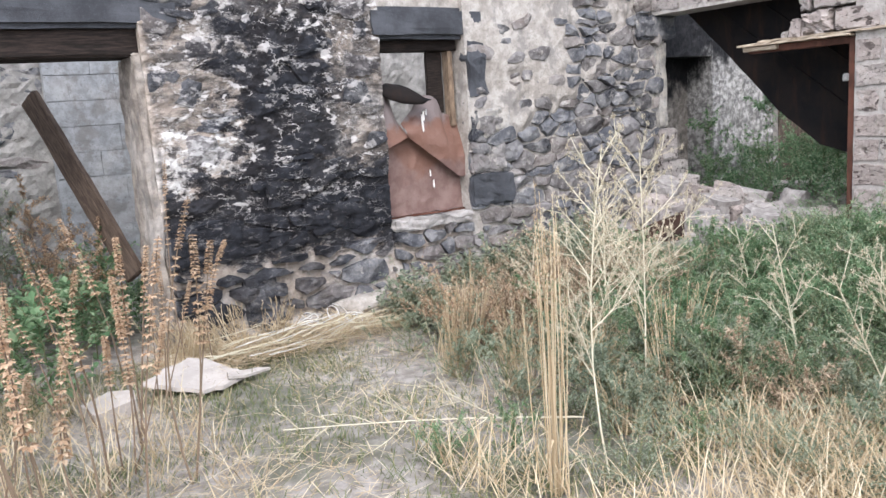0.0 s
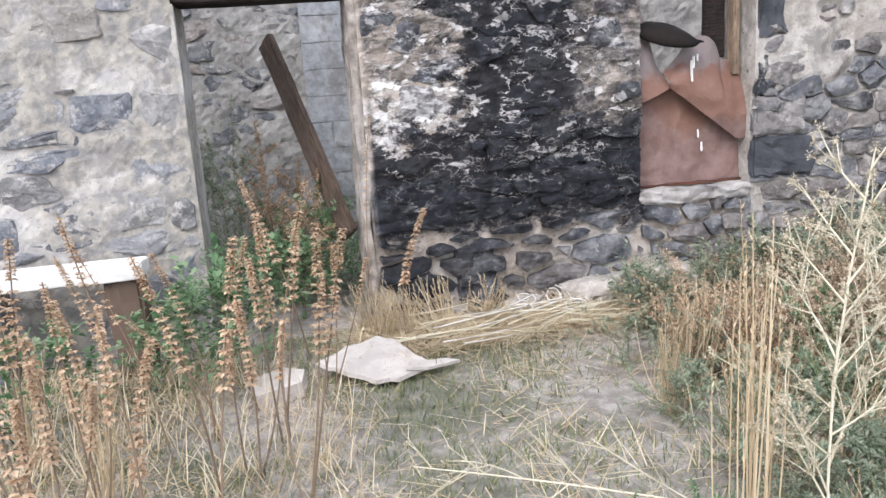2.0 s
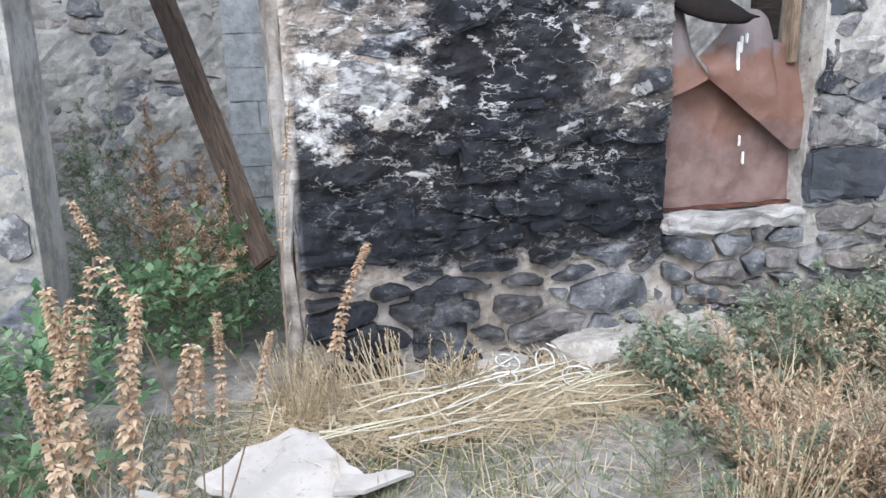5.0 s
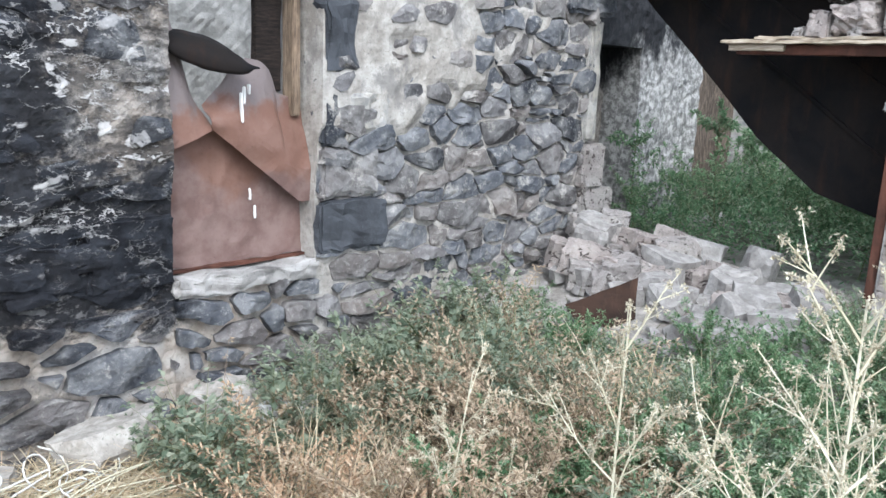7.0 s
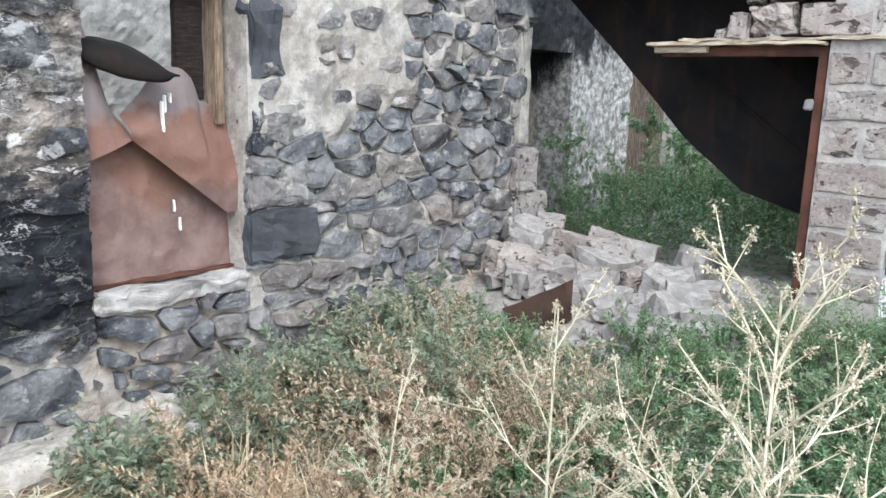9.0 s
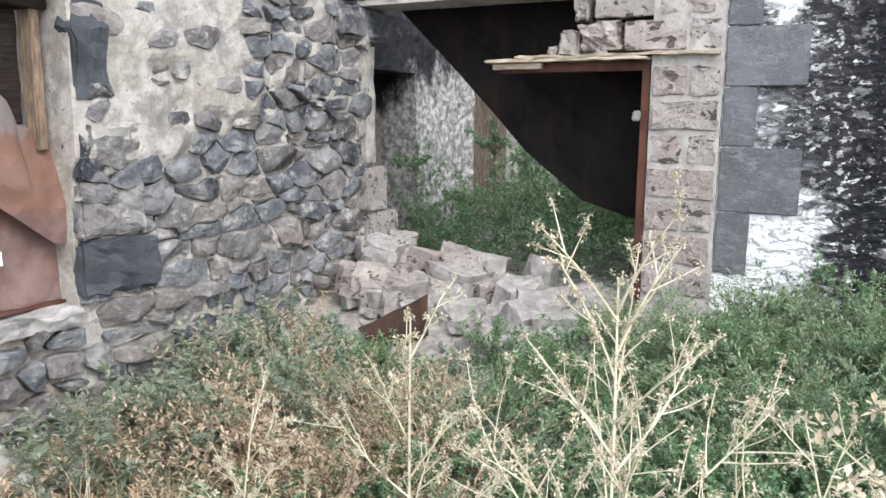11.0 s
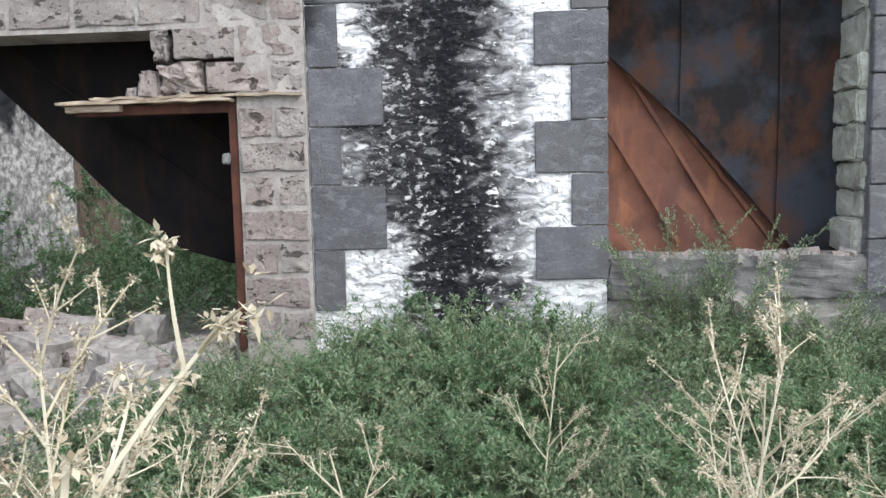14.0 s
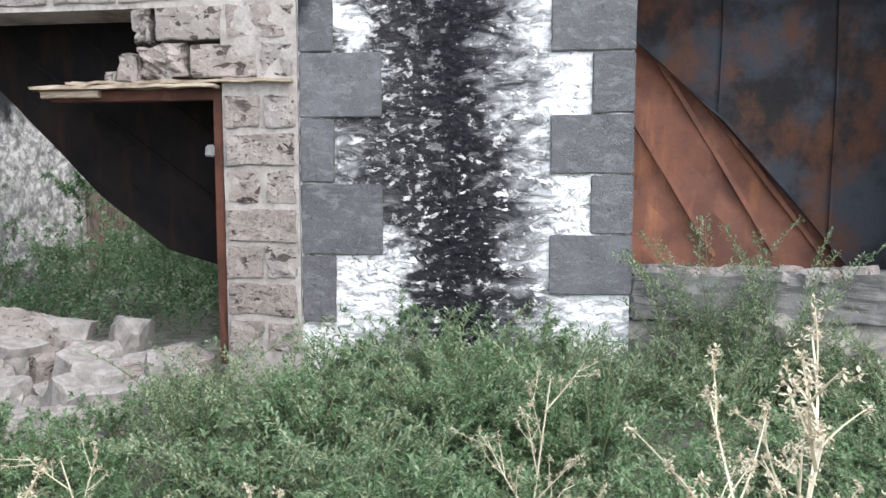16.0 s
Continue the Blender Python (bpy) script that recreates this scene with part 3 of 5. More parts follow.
def tube(path, radii, sides=4):
    """Verts and faces of a thin tapering stem."""
    verts, faces = [], []
    for i, (p, r) in enumerate(zip(path, radii)):
        p = Vector(p)
        d = (Vector(path[min(i + 1, len(path) - 1)]) - Vector(path[max(i - 1, 0)])).normalized()
        s = d.orthogonal().normalized()
        t = d.cross(s)
        for k in range(sides):
            a = 2 * math.pi * k / sides
            verts.append(p + r * (math.cos(a) * s + math.sin(a) * t))
    for i in range(len(path) - 1):
        for k in range(sides):
            faces.append((i * sides + k, i * sides + (k + 1) % sides, (i + 1) * sides + (k + 1) % sides, (i + 1) * sides + k))
    return verts, faces


class Heap:
    """Collects many small pieces into one mesh."""

    def __init__(self):
        self.v, self.f = [], []

    def add(self, verts, faces):
        b = len(self.v)
        self.v.extend(verts)
        self.f.extend(tuple(i + b for i in f) for f in faces)

    def leaf(self, p, d, length, width, droop=0.3, up=Vector((0, 0, 1))):
        """A pointed leaf of two bent halves."""
        d = d.normalized()
        s = d.cross(up)
        if s.length < 0.1:
            s = d.orthogonal()
        s = s.normalized() * width / 2
        m = p + d * length * 0.5
        t = p + d * length - up * droop * length
        b = len(self.v)
        self.v.extend((p, m + s, t, m - s))
        self.f.append((b, b + 1, b + 2, b + 3))

    def make(self, name, mat, parent=None, label=""):
        return solid(name, self.v, self.f, mat, parent, label)


def ground_z(x, y):
    """The ground rises in a bank of earth and rubble towards the block-built house."""
    def s(a, b, t):
        t = min(1.0, max(0.0, (t - a) / (b - a)))
        return t * t * (3 - 2 * t)
    z = 0.40 * s(3.9, 6.3, x) * s(-9, -3, y)
    near = s(14, 8, abs(x)) * s(14, 8, abs(y))
    return z + near * (0.03 * noise.noise(Vector((x * 0.9, y * 0.9, 0))) + 0.012 * noise.noise(Vector((x * 4, y * 4, 3))))


# ---- the ground ----
def build_ground():
    xs = [-600, -150, -40, -15] + [-8 + 0.14 * i for i in range(151)] + [20, 45, 150, 600]
    ys = [-600, -150, -40, -15] + [-5 + 0.14 * i for i in range(111)] + [18, 45, 150, 600]
    verts = [(x, y, ground_z(x, y)) for y in ys for x in xs]
    n = len(xs)
    faces = [(j * n + i, j * n + i + 1, (j + 1) * n + i + 1, (j + 1) * n + i) for j in range(len(ys) - 1) for i in range(n - 1)]
    g = solid("ground", verts, faces, M_SOIL, smooth=True)
    tagged(g, "dry trodden soil of a yard with weeds", "ground", kind="structure")


build_ground()


# ---- the rubble-stone house: its front wall ----
def plaster_cover(u, v):
    """How far the old plaster still stands over the stones beside the window."""
    k = (5.45 - u) * 1.6 + (v - 1.75) * 1.3 + 1.7 * noise.noise(Vector((u * 1.9, 2, v * 1.9))) + 0.7 * noise.noise(Vector((u * 6, 2, v * 6)))
    return 0.055 * min(1.0, max(0.0, k)) if v > 1.45 else 0.055 * min(1.0, max(0.0, k - 3 * (1.45 - v)))


def pier_skin(u, v):
    """Lumpy burnt render over the upper pier, in short overhanging ledges; bare joints near the ground."""
    p = Vector((u * 2.6, 4.0, v * 4.6))
    q = Vector((u * 6.5, 9.0, v * 12.0))
    ledge = (1 - abs(noise.noise(p)) * 2.2) * 0.016 + (1 - abs(noise.noise(q)) * 2.2) * 0.011
    grit = 0.006 * noise.noise(Vector((u * 24, 1, v * 30))) + 0.004 * noise.noise(Vector((u * 55, 1, v * 60)))
    lump = 0.022 * noise.noise(Vector((u * 1.7, 7, v * 2.4)))
    over = min(1.0, max(0.0, (v - 0.98 + 0.22 * noise.noise(Vector((u * 2.2, 3, v))) - 0.10 * (u - 1.4)) / 0.06))
    return 0.018 * (1 - over) + grit - over * (ledge + lump)


def front_wall():
    left = wall_piece("wall_front_left", M_PLASTER, "x", 5.0, -4.0, 0.30, -0.2, 3.1, 0.5, 0.013, 1.0, 0.03, ragged_top=0.2)
    tagged(left, "rubble wall under weathered grey lime plaster", "wall", kind="structure")
    pier = wall_piece("wall_front_pier", M_MORTAR_PIER, "x", 4.99, 1.40, 3.30, -0.2, 3.1, 0.5, 0.03, 2.0, 0.014, ragged_top=0.2, shape=pier_skin)
    tagged(pier, "rubble pier blackened by fire with white salts", "wall", kind="structure")
    over = wall_piece("wall_front_over_door", M_MORTAR, "x", 5.0, 0.30, 1.40, 2.53, 3.1, 0.5, 0.015, 3.0)
    tagged(over, "rubble masonry above the doorway lintel", "wall", kind="structure")
    sill = wall_piece("wall_front_under_window", M_MORTAR_PIER, "x", 5.01, 3.30, 4.13, -0.2, 0.70, 0.5, 0.02, 4.0)
    tagged(sill, "pale rubble masonry below the window", "wall", kind="structure")
    above = wall_piece("wall_front_over_window", M_MORTAR, "x", 5.0, 3.30, 4.13, 2.50, 3.1, 0.5, 0.015, 5.0)
    tagged(above, "rubble masonry above the window lintel", "wall", kind="structure")
    right = wall_piece("wall_front_right", M_MORTAR, "x", 5.008, 4.13, 6.68, -0.2, 3.1, 0.5, 0.018, 6.0, 0.024, ragged_top=0.2, cover=plaster_cover)
    tagged(right, "grey rubble wall with crumbling lime mortar", "wall", kind="structure")
    return left, pier, sill, right


W_LEFT, W_PIER, W_SILL, W_RIGHT = front_wall()


def back_room():
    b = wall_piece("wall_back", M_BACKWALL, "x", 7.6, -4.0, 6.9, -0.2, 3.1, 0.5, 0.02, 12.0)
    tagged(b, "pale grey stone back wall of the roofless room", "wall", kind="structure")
    s = solid("wall_end", *box_data(-4.4, -4.0, 5.0, 8.1, -0.2, 3.1), M_MORTAR)
    tagged(s, "plain end wall of the roofless room", "wall", kind="structure")
    p = wall_piece("trim_plaster", M_GREYPLASTER, "x", 7.575, 1.12, 3.2, -0.1, 3.0, 0.02, 0.004, 13.0)
    tagged(p, "blue-grey smooth render left on the back wall", "plaster", kind="structure")
    for row in range(10):
        for k in range(5):
            x0 = 1.13 + 0.42 * k - (0.21 if row % 2 else 0.0)
            q = rough_box(max(1.13, x0), x0 + 0.418, 7.556, 7.59, 0.25 + 0.245 * row, 0.492 + 0.245 * row, 3, 0.006, 0.003, row + k * 3.0)
            part("block", q, M_GREYPLASTER, p)
    return b


def box_data(x0, x1, y0, y1, z0, z1):
    v = [(x, y, z) for z in (z0, z1) for y in (y0, y1) for x in (x0, x1)]
    return v, [(0, 2, 3, 1), (4, 5, 7, 6), (0, 1, 5, 4), (2, 6, 7, 3), (0, 4, 6, 2), (1, 3, 7, 5)]


W_BACK = back_room()

# plastered jamb of the doorway
jamb = part("trim_jamb", rough_box(1.345, 1.405, 4.985, 5.5, 0.0, 2.15, 14, 0.028, 0.012, 2), M_JAMB)
tagged(jamb, "crumbling plaster on the doorway jamb", "door jamb", kind="structure")
jamb2 = part("trim_jamb", rough_box(0.285, 0.315, 4.99, 5.5, 0.0, 2.15, 8, 0.008, 0.008, 5), M_PLASTER)
tagged(jamb2, "plaster edge of the doorway jamb", "door jamb", kind="structure")

lintel = part("lintel", rough_box(-0.10, 1.70, 4.965, 5.45, 2.335, 2.56, 6, 0.014, 0.03, 1), M_LINTEL)
tagged(lintel, "dark basalt lintel over the doorway", "lintel", kind="structure")
beam = part("lintel", rough_box(-0.05, 1.52, 5.03, 5.42, 2.15, 2.335, 4, 0.008, 0.012, 3), M_HEADWOOD)
tagged(beam, "charred timber beam under the doorway lintel", "beam", kind="structure")
lintel = part("lintel", rough_box(3.20, 4.36, 4.955, 5.4, 2.245, 2.51, 5, 0.014, 0.035, 8), M_LINTEL)
tagged(lintel, "dark basalt lintel over the window", "lintel", kind="structure")
ledge = part("window_sill", rough_box(3.29, 4.14, 4.965, 5.45, 0.64, 0.735, 11, 0.03, 0.02, 4), M_RUBBLE)
tagged(ledge, "pale crumbling mortar window sill", "window sill", kind="structure")


def leaning_beam():
    """A timber that has fallen across the doorway."""
    b = part("fallen_beam", rough_box(-0.095, 0.095, -0.028, 0.028, 0, 1.66, 7, 0.007, 0.01, 6), M_BEAM)
    a, d = Vector((0.82, 6.18, 1.96)), Vector((1.27, 5.42, 0.55))
    up = (a - d).normalized()
    side = up.cross(Vector((-0.85, -0.5, 0))).normalized()
    b.matrix_world = Matrix.Translation(d) @ Matrix((side, up.cross(side), up)).transposed().to_4x4()
    tagged(b, "dark weathered timber beam leaning across the doorway", "beam")


leaning_beam()


# ---- the blocked window: a crumpled sheet and a remnant of the frame ----
def scorched_sheet(name):
    """Pinkish-brown sheet: orange rust in blotches, paint burnt to grey at the top."""
    n = Nodes(name, 0.5, 0.1)
    z = n.axis(2)
    big, mid, fine = n.noise(2.6, 5, 0.6), n.noise(7, 6, 0.65), n.noise(60, 6, 0.7)
    c = n.mix(n.ramp(mid, 0.36, 0.66), (0.155, 0.098, 0.086), (0.215, 0.148, 0.132))
    warm = n.math("MULTIPLY", n.ramp(n.math("ADD", big, n.math("MULTIPLY", n.ramp(z, 1.0, 1.35), 0.16)), 0.5, 0.66), n.ramp(z, 1.75, 1.5))
    c = n.mix(n.math("MULTIPLY", warm, 0.55), c, (0.17, 0.082, 0.052))
    c = n.mix(n.math("MULTIPLY", n.ramp(n.math("ADD", z, n.math("MULTIPLY", n.math("SUBTRACT", mid, 0.5), 0.5)), 1.5, 1.62), 0.85), c, (0.175, 0.15, 0.148))
    c = n.mix(n.math("MULTIPLY", n.ramp(fine, 0.56, 0.72), 0.3), c, (0.06, 0.035, 0.03))
    return n.finish(c, n.math("ADD", n.math("MULTIPLY", fine, 0.3), n.cells(6)), 0.35, 0.02)


M_SCORCHED = scorched_sheet("scorched brown sheet")


def bent_panel(parent, name, x0, x1, low, high, depth, nx=26, nz=18, label=""):
    """A panel of thin sheet between a lower and an upper edge, dented, with its own depth."""
    verts, faces = [], []
    for j in range(nz + 1):
        for i in range(nx + 1):
            a, b = i / nx, j / nz
            x = x0 + (x1 - x0) * a
            z = low(a) + (high(a) - low(a)) * b
            q = Vector((x, 3, z))
            dent = 0.018 * abs(noise.noise(q * 4.5)) + 0.009 * abs(noise.noise(q * 9))
            verts.append((x, depth(a, b) + dent, z))
    for j in range(nz):
        for i in range(nx):
            k = j * (nx + 1) + i
            faces.append((k, k + 1, k + nx + 2, k + nx + 1))
    ob = solid(name, verts, faces, M_SCORCHED, parent, label)
    ob.modifiers.new("gauge", "SOLIDIFY").thickness = 0.004
    return ob


def ease(points, a):
    """The height along an edge given at a few places."""
    for (p, u), (q, v) in zip(points, points[1:]):
        if a <= q:
            f = (a - p) / (q - p)
            return u + (v - u) * f
    return points[-1][1]


def window_sheet():
    t = thing("window_sheet", "crumpled red-brown rusted sheet metal blocking the window", "metal sheet")
    crease = [(0, 1.37), (0.27, 1.46), (0.36, 1.40), (0.95, 1.06), (1, 1.06)]
    bent_panel(t, "lower_panel", 3.302, 4.128, lambda a: 0.757 + 0.006 * math.sin(a * 23), lambda a: ease(crease, a) + 0.05, lambda a, b: 5.115 + 0.03 * b, 34, 24)
    top = [(0, 1.55), (0.12, 1.62), (0.3, 1.74), (0.42, 1.785), (0.56, 1.775), (0.68, 1.72), (0.72, 1.62), (0.85, 1.60), (1, 1.56)]
    bent_panel(t, "upper_panel", 3.54, 4.128, lambda a: ease([(0, 1.445), (0.9, 1.045), (1, 1.05)], a), lambda a: ease(top, a), lambda a, b: 5.045 + 0.085 * b - 0.035 * math.sin(math.pi * min(1.0, b * 1.3)), label="upper panel with a rust-orange bulge")
    side = [(0, 2.02), (0.25, 1.96), (0.5, 1.74), (0.62, 1.62), (0.8, 1.55), (1, 1.50)]
    bent_panel(t, "side_panel", 3.302, 3.56, lambda a: ease([(0, 1.34), (1, 1.44)], a), lambda a: ease(side, a), lambda a, b: 5.05 + 0.09 * b - 0.03 * math.sin(math.pi * a), 12, 20)
    # the torn flap that droops forward above
    verts, faces, n = [], [], 16
    for j in range(9):
        for i in range(n + 1):
            a, b = i / n, j / 8
            half = 0.085 * math.sqrt(max(0.02, 1 - (2 * a - 0.9) ** 2)) if a > 0.05 else 0.04
            x = 3.30 + 0.44 * a
            z = 1.845 - 0.10 * a + (b - 0.5) * 2 * half
            y = 5.10 - 0.16 * a * (1 - 0.4 * a) - 0.05 * math.sin(math.pi * b) + 0.12 * (b - 0.5)
            verts.append((x, y, z + 0.006 * noise.noise(Vector((x * 15, y * 15, z * 15)))))
    for j in range(8):
        for i in range(n):
            k = j * (n + 1) + i
            faces.append((k, k + 1, k + n + 2, k + n + 1))
    c = solid("torn_flap", verts, faces, M_CHAR, t, "dark curled flap", True)
    c.modifiers.new("gauge", "SOLIDIFY").thickness = 0.004
    for x, z, h in ((3.70, 1.47, 0.15), (3.715, 1.56, 0.09), (3.745, 1.61, 0.05), (3.79, 1.07, 0.06), (3.82, 0.97, 0.07)):
        part("paint_drip", rough_box(x, x + 0.008, 5.032 if z > 1.3 else 5.102, 5.06 if z > 1.3 else 5.122, z, z + h, 2, 0.006, 0.003, x), M_DRIP, t, "white paint drip")
    edge = rough_box(3.305, 4.125, 5.085, 5.13, 0.742, 0.757, 12, 0.008, 0.003, 9)
    part("bottom_lip", edge, M_IRON, t, "rusted bent lower lip")


window_sheet()

win = thing("window_1", "charred remnant of a timber window frame in the opening", "window frame", kind="structure")
part("jamb", rough_box(4.05, 4.10, 5.10, 5.20, 1.50, 2.16, 5, 0.008, 0.006, 3), M_POSTWOOD, win)
# near-black panel added in place of the dark opening beside the post
part("board", rough_box(3.86, 4.02, 5.16, 5.20, 1.62, 2.16, 5, 0.008, 0.004, 5), M_HEADWOOD, win)
part("head", rough_box(3.30, 4.13, 5.08, 5.24, 2.155, 2.245, 5, 0.008, 0.006, 8), M_HEADWOOD, win)


# ---- the block-built house on the other side ----
def flaked(u, v):
    """Uneven plaster that has blistered and flaked in short crests."""
    q = Vector((u * 6.5, 2.0, v * 12.0))
    worn = 0.5 + 0.5 * noise.noise(Vector((u * 1.6, 8, v * 1.3)))
    return 0.012 * noise.noise(Vector((u * 3, 5, v * 3))) - worn * 0.016 * (1 - 2 * abs(noise.noise(q))) - 0.006 * noise.noise(Vector((u * 26, 5, v * 34)))


def block_house():
    infill = wall_piece("wall_block_infill", M_SMOKED, "y", 6.606, 0.66, 2.42, 0.2, 3.1, 0.4, 0.013, 21.0, 0.016, shape=flaked)
    tagged(infill, "whitewashed plaster wall with a black smoke stain", "wall", kind="structure")
    sill = wall_piece("wall_block_under_window", M_PLASTER, "y", 6.6, -0.80, 0.66, 0.1, 0.80, 0.4, 0.03, 22.0)
    tagged(sill, "pale rubble footing below the wide opening", "wall", kind="structure")
    pier = wall_piece("wall_block_pier", M_TUFFJOINT, "y", 6.572, 2.42, 2.84, 0.2, 3.1, 0.36, 0.004, 23.0)
    tagged(pier, "pier of pinkish tuff blocks beside the doorway", "wall", kind="structure")
    over = wall_piece("wall_block_over_door", M_TUFFJOINT, "y", 6.572, 2.84, 5.0, 2.46, 3.1, 0.36, 0.004, 24.0)
    tagged(over, "tuff block wall above the broken doorway", "wall", kind="structure")
    right = wall_piece("wall_block_right", M_ASHLAR, "y", 6.62, -5.0, -0.80, 0.0, 3.1, 0.36, 0.006, 25.0, 0.1)
    tagged(right, "grey ashlar wall beside the wide opening", "wall", kind="structure")
    over2 = wall_piece("wall_block_over_window", M_ASHLAR, "y", 6.62, -0.80, 0.66, 2.78, 3.1, 0.36, 0.006, 26.0, 0.1)
    tagged(over2, "grey ashlar above the wide opening", "wall", kind="structure")
    s = part("window_sill", rough_box(6.575, 7.0, -0.86, 0.66, 0.80, 1.05, 18, 0.02, 0.02, 7), M_SILLSTONE)
    tagged(s, "crumbling pale mortar sill of the wide opening", "window sill", kind="structure")
    j = thing("trim_reveal", "rough pale mortared blocks on the reveal of the opening", "reveal", kind="structure")
    z, r = 1.05, random.Random(44)
    while z < 2.76:
        h = r.uniform(0.14, 0.3)
        part("block", rough_box(6.625 + r.uniform(0, 0.03), 7.0, -0.83, -0.765 + r.uniform(-0.02, 0.03), z + 0.006, min(2.775, z + h), 4, 0.016, 0.012, z * 3), M_REVEAL, j)
        z += h
    return infill, pier, over, right, over2


W_INFILL, W_TUFF, W_OVER, W_BRIGHT, W_BOVER = block_house()


def side_wall():
    """The sooty wall that goes on behind the corner, with a niche."""
    for i, (a, b, c, d) in enumerate(((6.68, 7.02, 0.0, 3.1), (7.93, 9.1, 0.0, 3.1), (7.02, 7.93, 2.06, 3.1))):
        w = wall_piece("wall_side", M_SOOTPLASTER, "x", 5.3, a, b, c, d, 0.5, 0.02, 31.0)
        tagged(w, "whitewashed plaster wall blackened with soot", "wall", kind="structure")
    w = wall_piece("wall_niche_back", M_NICHE, "x", 5.66, 6.95, 8.0, 0.0, 2.2, 0.14, 0.02, 33.0)
    tagged(w, "brownish stone back of the niche", "wall", kind="structure")
    f = wall_piece("wall_far", M_PLASTER, "y", 11.4, -5.0, 9.0, 0.0, 3.1, 0.4, 0.02, 34.0, 0.08)
    tagged(f, "pale plaster wall at the far end", "wall", kind="structure")
    e = solid("wall_far_side", *box_data(6.98, 11.4, -5.2, -4.8, 0, 3.1), M_PLASTER)
    tagged(e, "plain side wall of the block house", "wall", kind="structure")
    e = solid("wall_far_back", *box_data(6.9, 11.8, 9.0, 9.4, 0, 3.1), M_PLASTER)
    tagged(e, "plain wall closing the back yard", "wall", kind="structure")
    e = solid("wall_divider", *box_data(7.0, 11.4, 1.5, 1.8, 0, 3.1), M_MORTAR)
    tagged(e, "plain dividing wall inside the block house", "wall", kind="structure")
    p = part("pillar", rough_box(9.9, 10.22, 5.42, 5.76, 0.0, 3.0, 9, 0.02, 0.02, 2), M_FRAMEWOOD)
    tagged(p, "brown timber post in the back yard", "post")


side_wall()
top = part("lintel", rough_box(6.30, 6.90, 4.94, 5.4, 2.22, 2.47, 4, 0.02, 0.03, 12), M_STONE)
tagged(top, "dark brown stone bridging the corner", "lintel", kind="structure")


# ---- collapsed sheets ----
def sheet(name, outline, plane, mat, label, seams=(), lean=0.0, rag=0.012, parent=None):
    """A flat sheet with slight dents; outline in (y, z)."""
    bm = bmesh.new()
    f = bm.faces.new([bm.verts.new((plane, y, z)) for y, z in outline])
    bmesh.ops.triangulate(bm, faces=[f])
    for _ in range(4):
        bmesh.ops.subdivide_edges(bm, edges=[e for e in bm.edges if e.calc_length() > 0.14], cuts=1, use_grid_fill=False)
        bmesh.ops.triangulate(bm, faces=bm.faces[:])
    for v in bm.verts:
        y, z = v.co.y, v.co.z
        v.co.x += lean * (z - 1.5) + rag * noise.noise(Vector((1, y * 3, z * 3))) + 0.5 * rag * noise.noise(Vector((5, y * 8, z * 8)))
    ob = part(name, bm, mat, parent, label)
    ob.modifiers.new("gauge", "SOLIDIFY").thickness = 0.006
    return ob


char = thing("charred_sheet", "soot-black collapsed roof sheet hanging behind the doorway", "metal sheet")
sheet("sheet", [(4.98, 2.56), (4.27, 1.885), (3.83, 1.435), (3.40, 1.10), (3.00, 0.99), (2.2, 0.80), (2.2, 3.05), (4.98, 3.05)], 7.0, M_CHAR, "", rag=0.02, parent=char)
for k, (y0, z0, y1, z1) in enumerate(((4.6, 2.52, 3.0, 1.35), (4.2, 2.6, 2.6, 1.45))):
    v, f = tube([(6.985, y0, z0), (6.985, (y0 + y1) / 2, (z0 + z1) / 2), (6.985, y1, z1)], (0.014, 0.014, 0.014))
    solid("rib", v, f, M_CHAR, char)

rs = thing("rusted_sheet", "large dark rusted sheet hung across the wide opening", "metal sheet")
sheet("sheet", [(0.72, 2.40), (0.63, 2.29), (0.13, 1.84), (-0.24, 1.42), (-0.55, 1.03), (-0.98, 0.98), (-0.98, 2.85), (0.72, 2.85)], 6.97, M_RUST_DARK, "", rag=0.01, parent=rs)
for y, z0 in ((0.17, 1.90), (-0.42, 1.22)):
    v, f = tube([(6.955, y, z0), (6.957, y - 0.01, (z0 + 2.8) / 2), (6.957, y, 2.8)], (0.009, 0.009, 0.009))
    solid("seam", v, f, M_RUST_DARK, rs)
v, f = tube([(6.957, 0.70, 2.36), (6.957, 0.13, 1.835), (6.957, -0.24, 1.415), (6.957, -0.55, 1.03)], (0.012,) * 4)
solid("bent_edge", v, f, M_RUST_DARK, rs)
os_ = thing("orange_sheet", "folded orange-rusted sheet slumped behind the opening", "metal sheet")
sheet("sheet", [(0.9, 2.5), (0.62, 2.36), (0.05, 1.86), (-0.42, 1.36), (-0.75, 1.06), (-0.75, 0.3), (0.9, 0.3)], 7.06, M_RUST_ORANGE, "", rag=0.035, parent=os_)
for ya, za, yb, zb in ((0.72, 2.02, 0.16, 1.10), (0.50, 2.20, -0.16, 1.12), (0.26, 1.98, -0.42, 1.10)):
    v, f = tube([(7.03, ya, za), (7.035, (ya + yb) / 2, (za + zb) / 2 + 0.01), (7.03, yb, zb)], (0.016, 0.018, 0.016))
    solid("fold", v, f, M_RUST_ORANGE, os_, "raised fold")


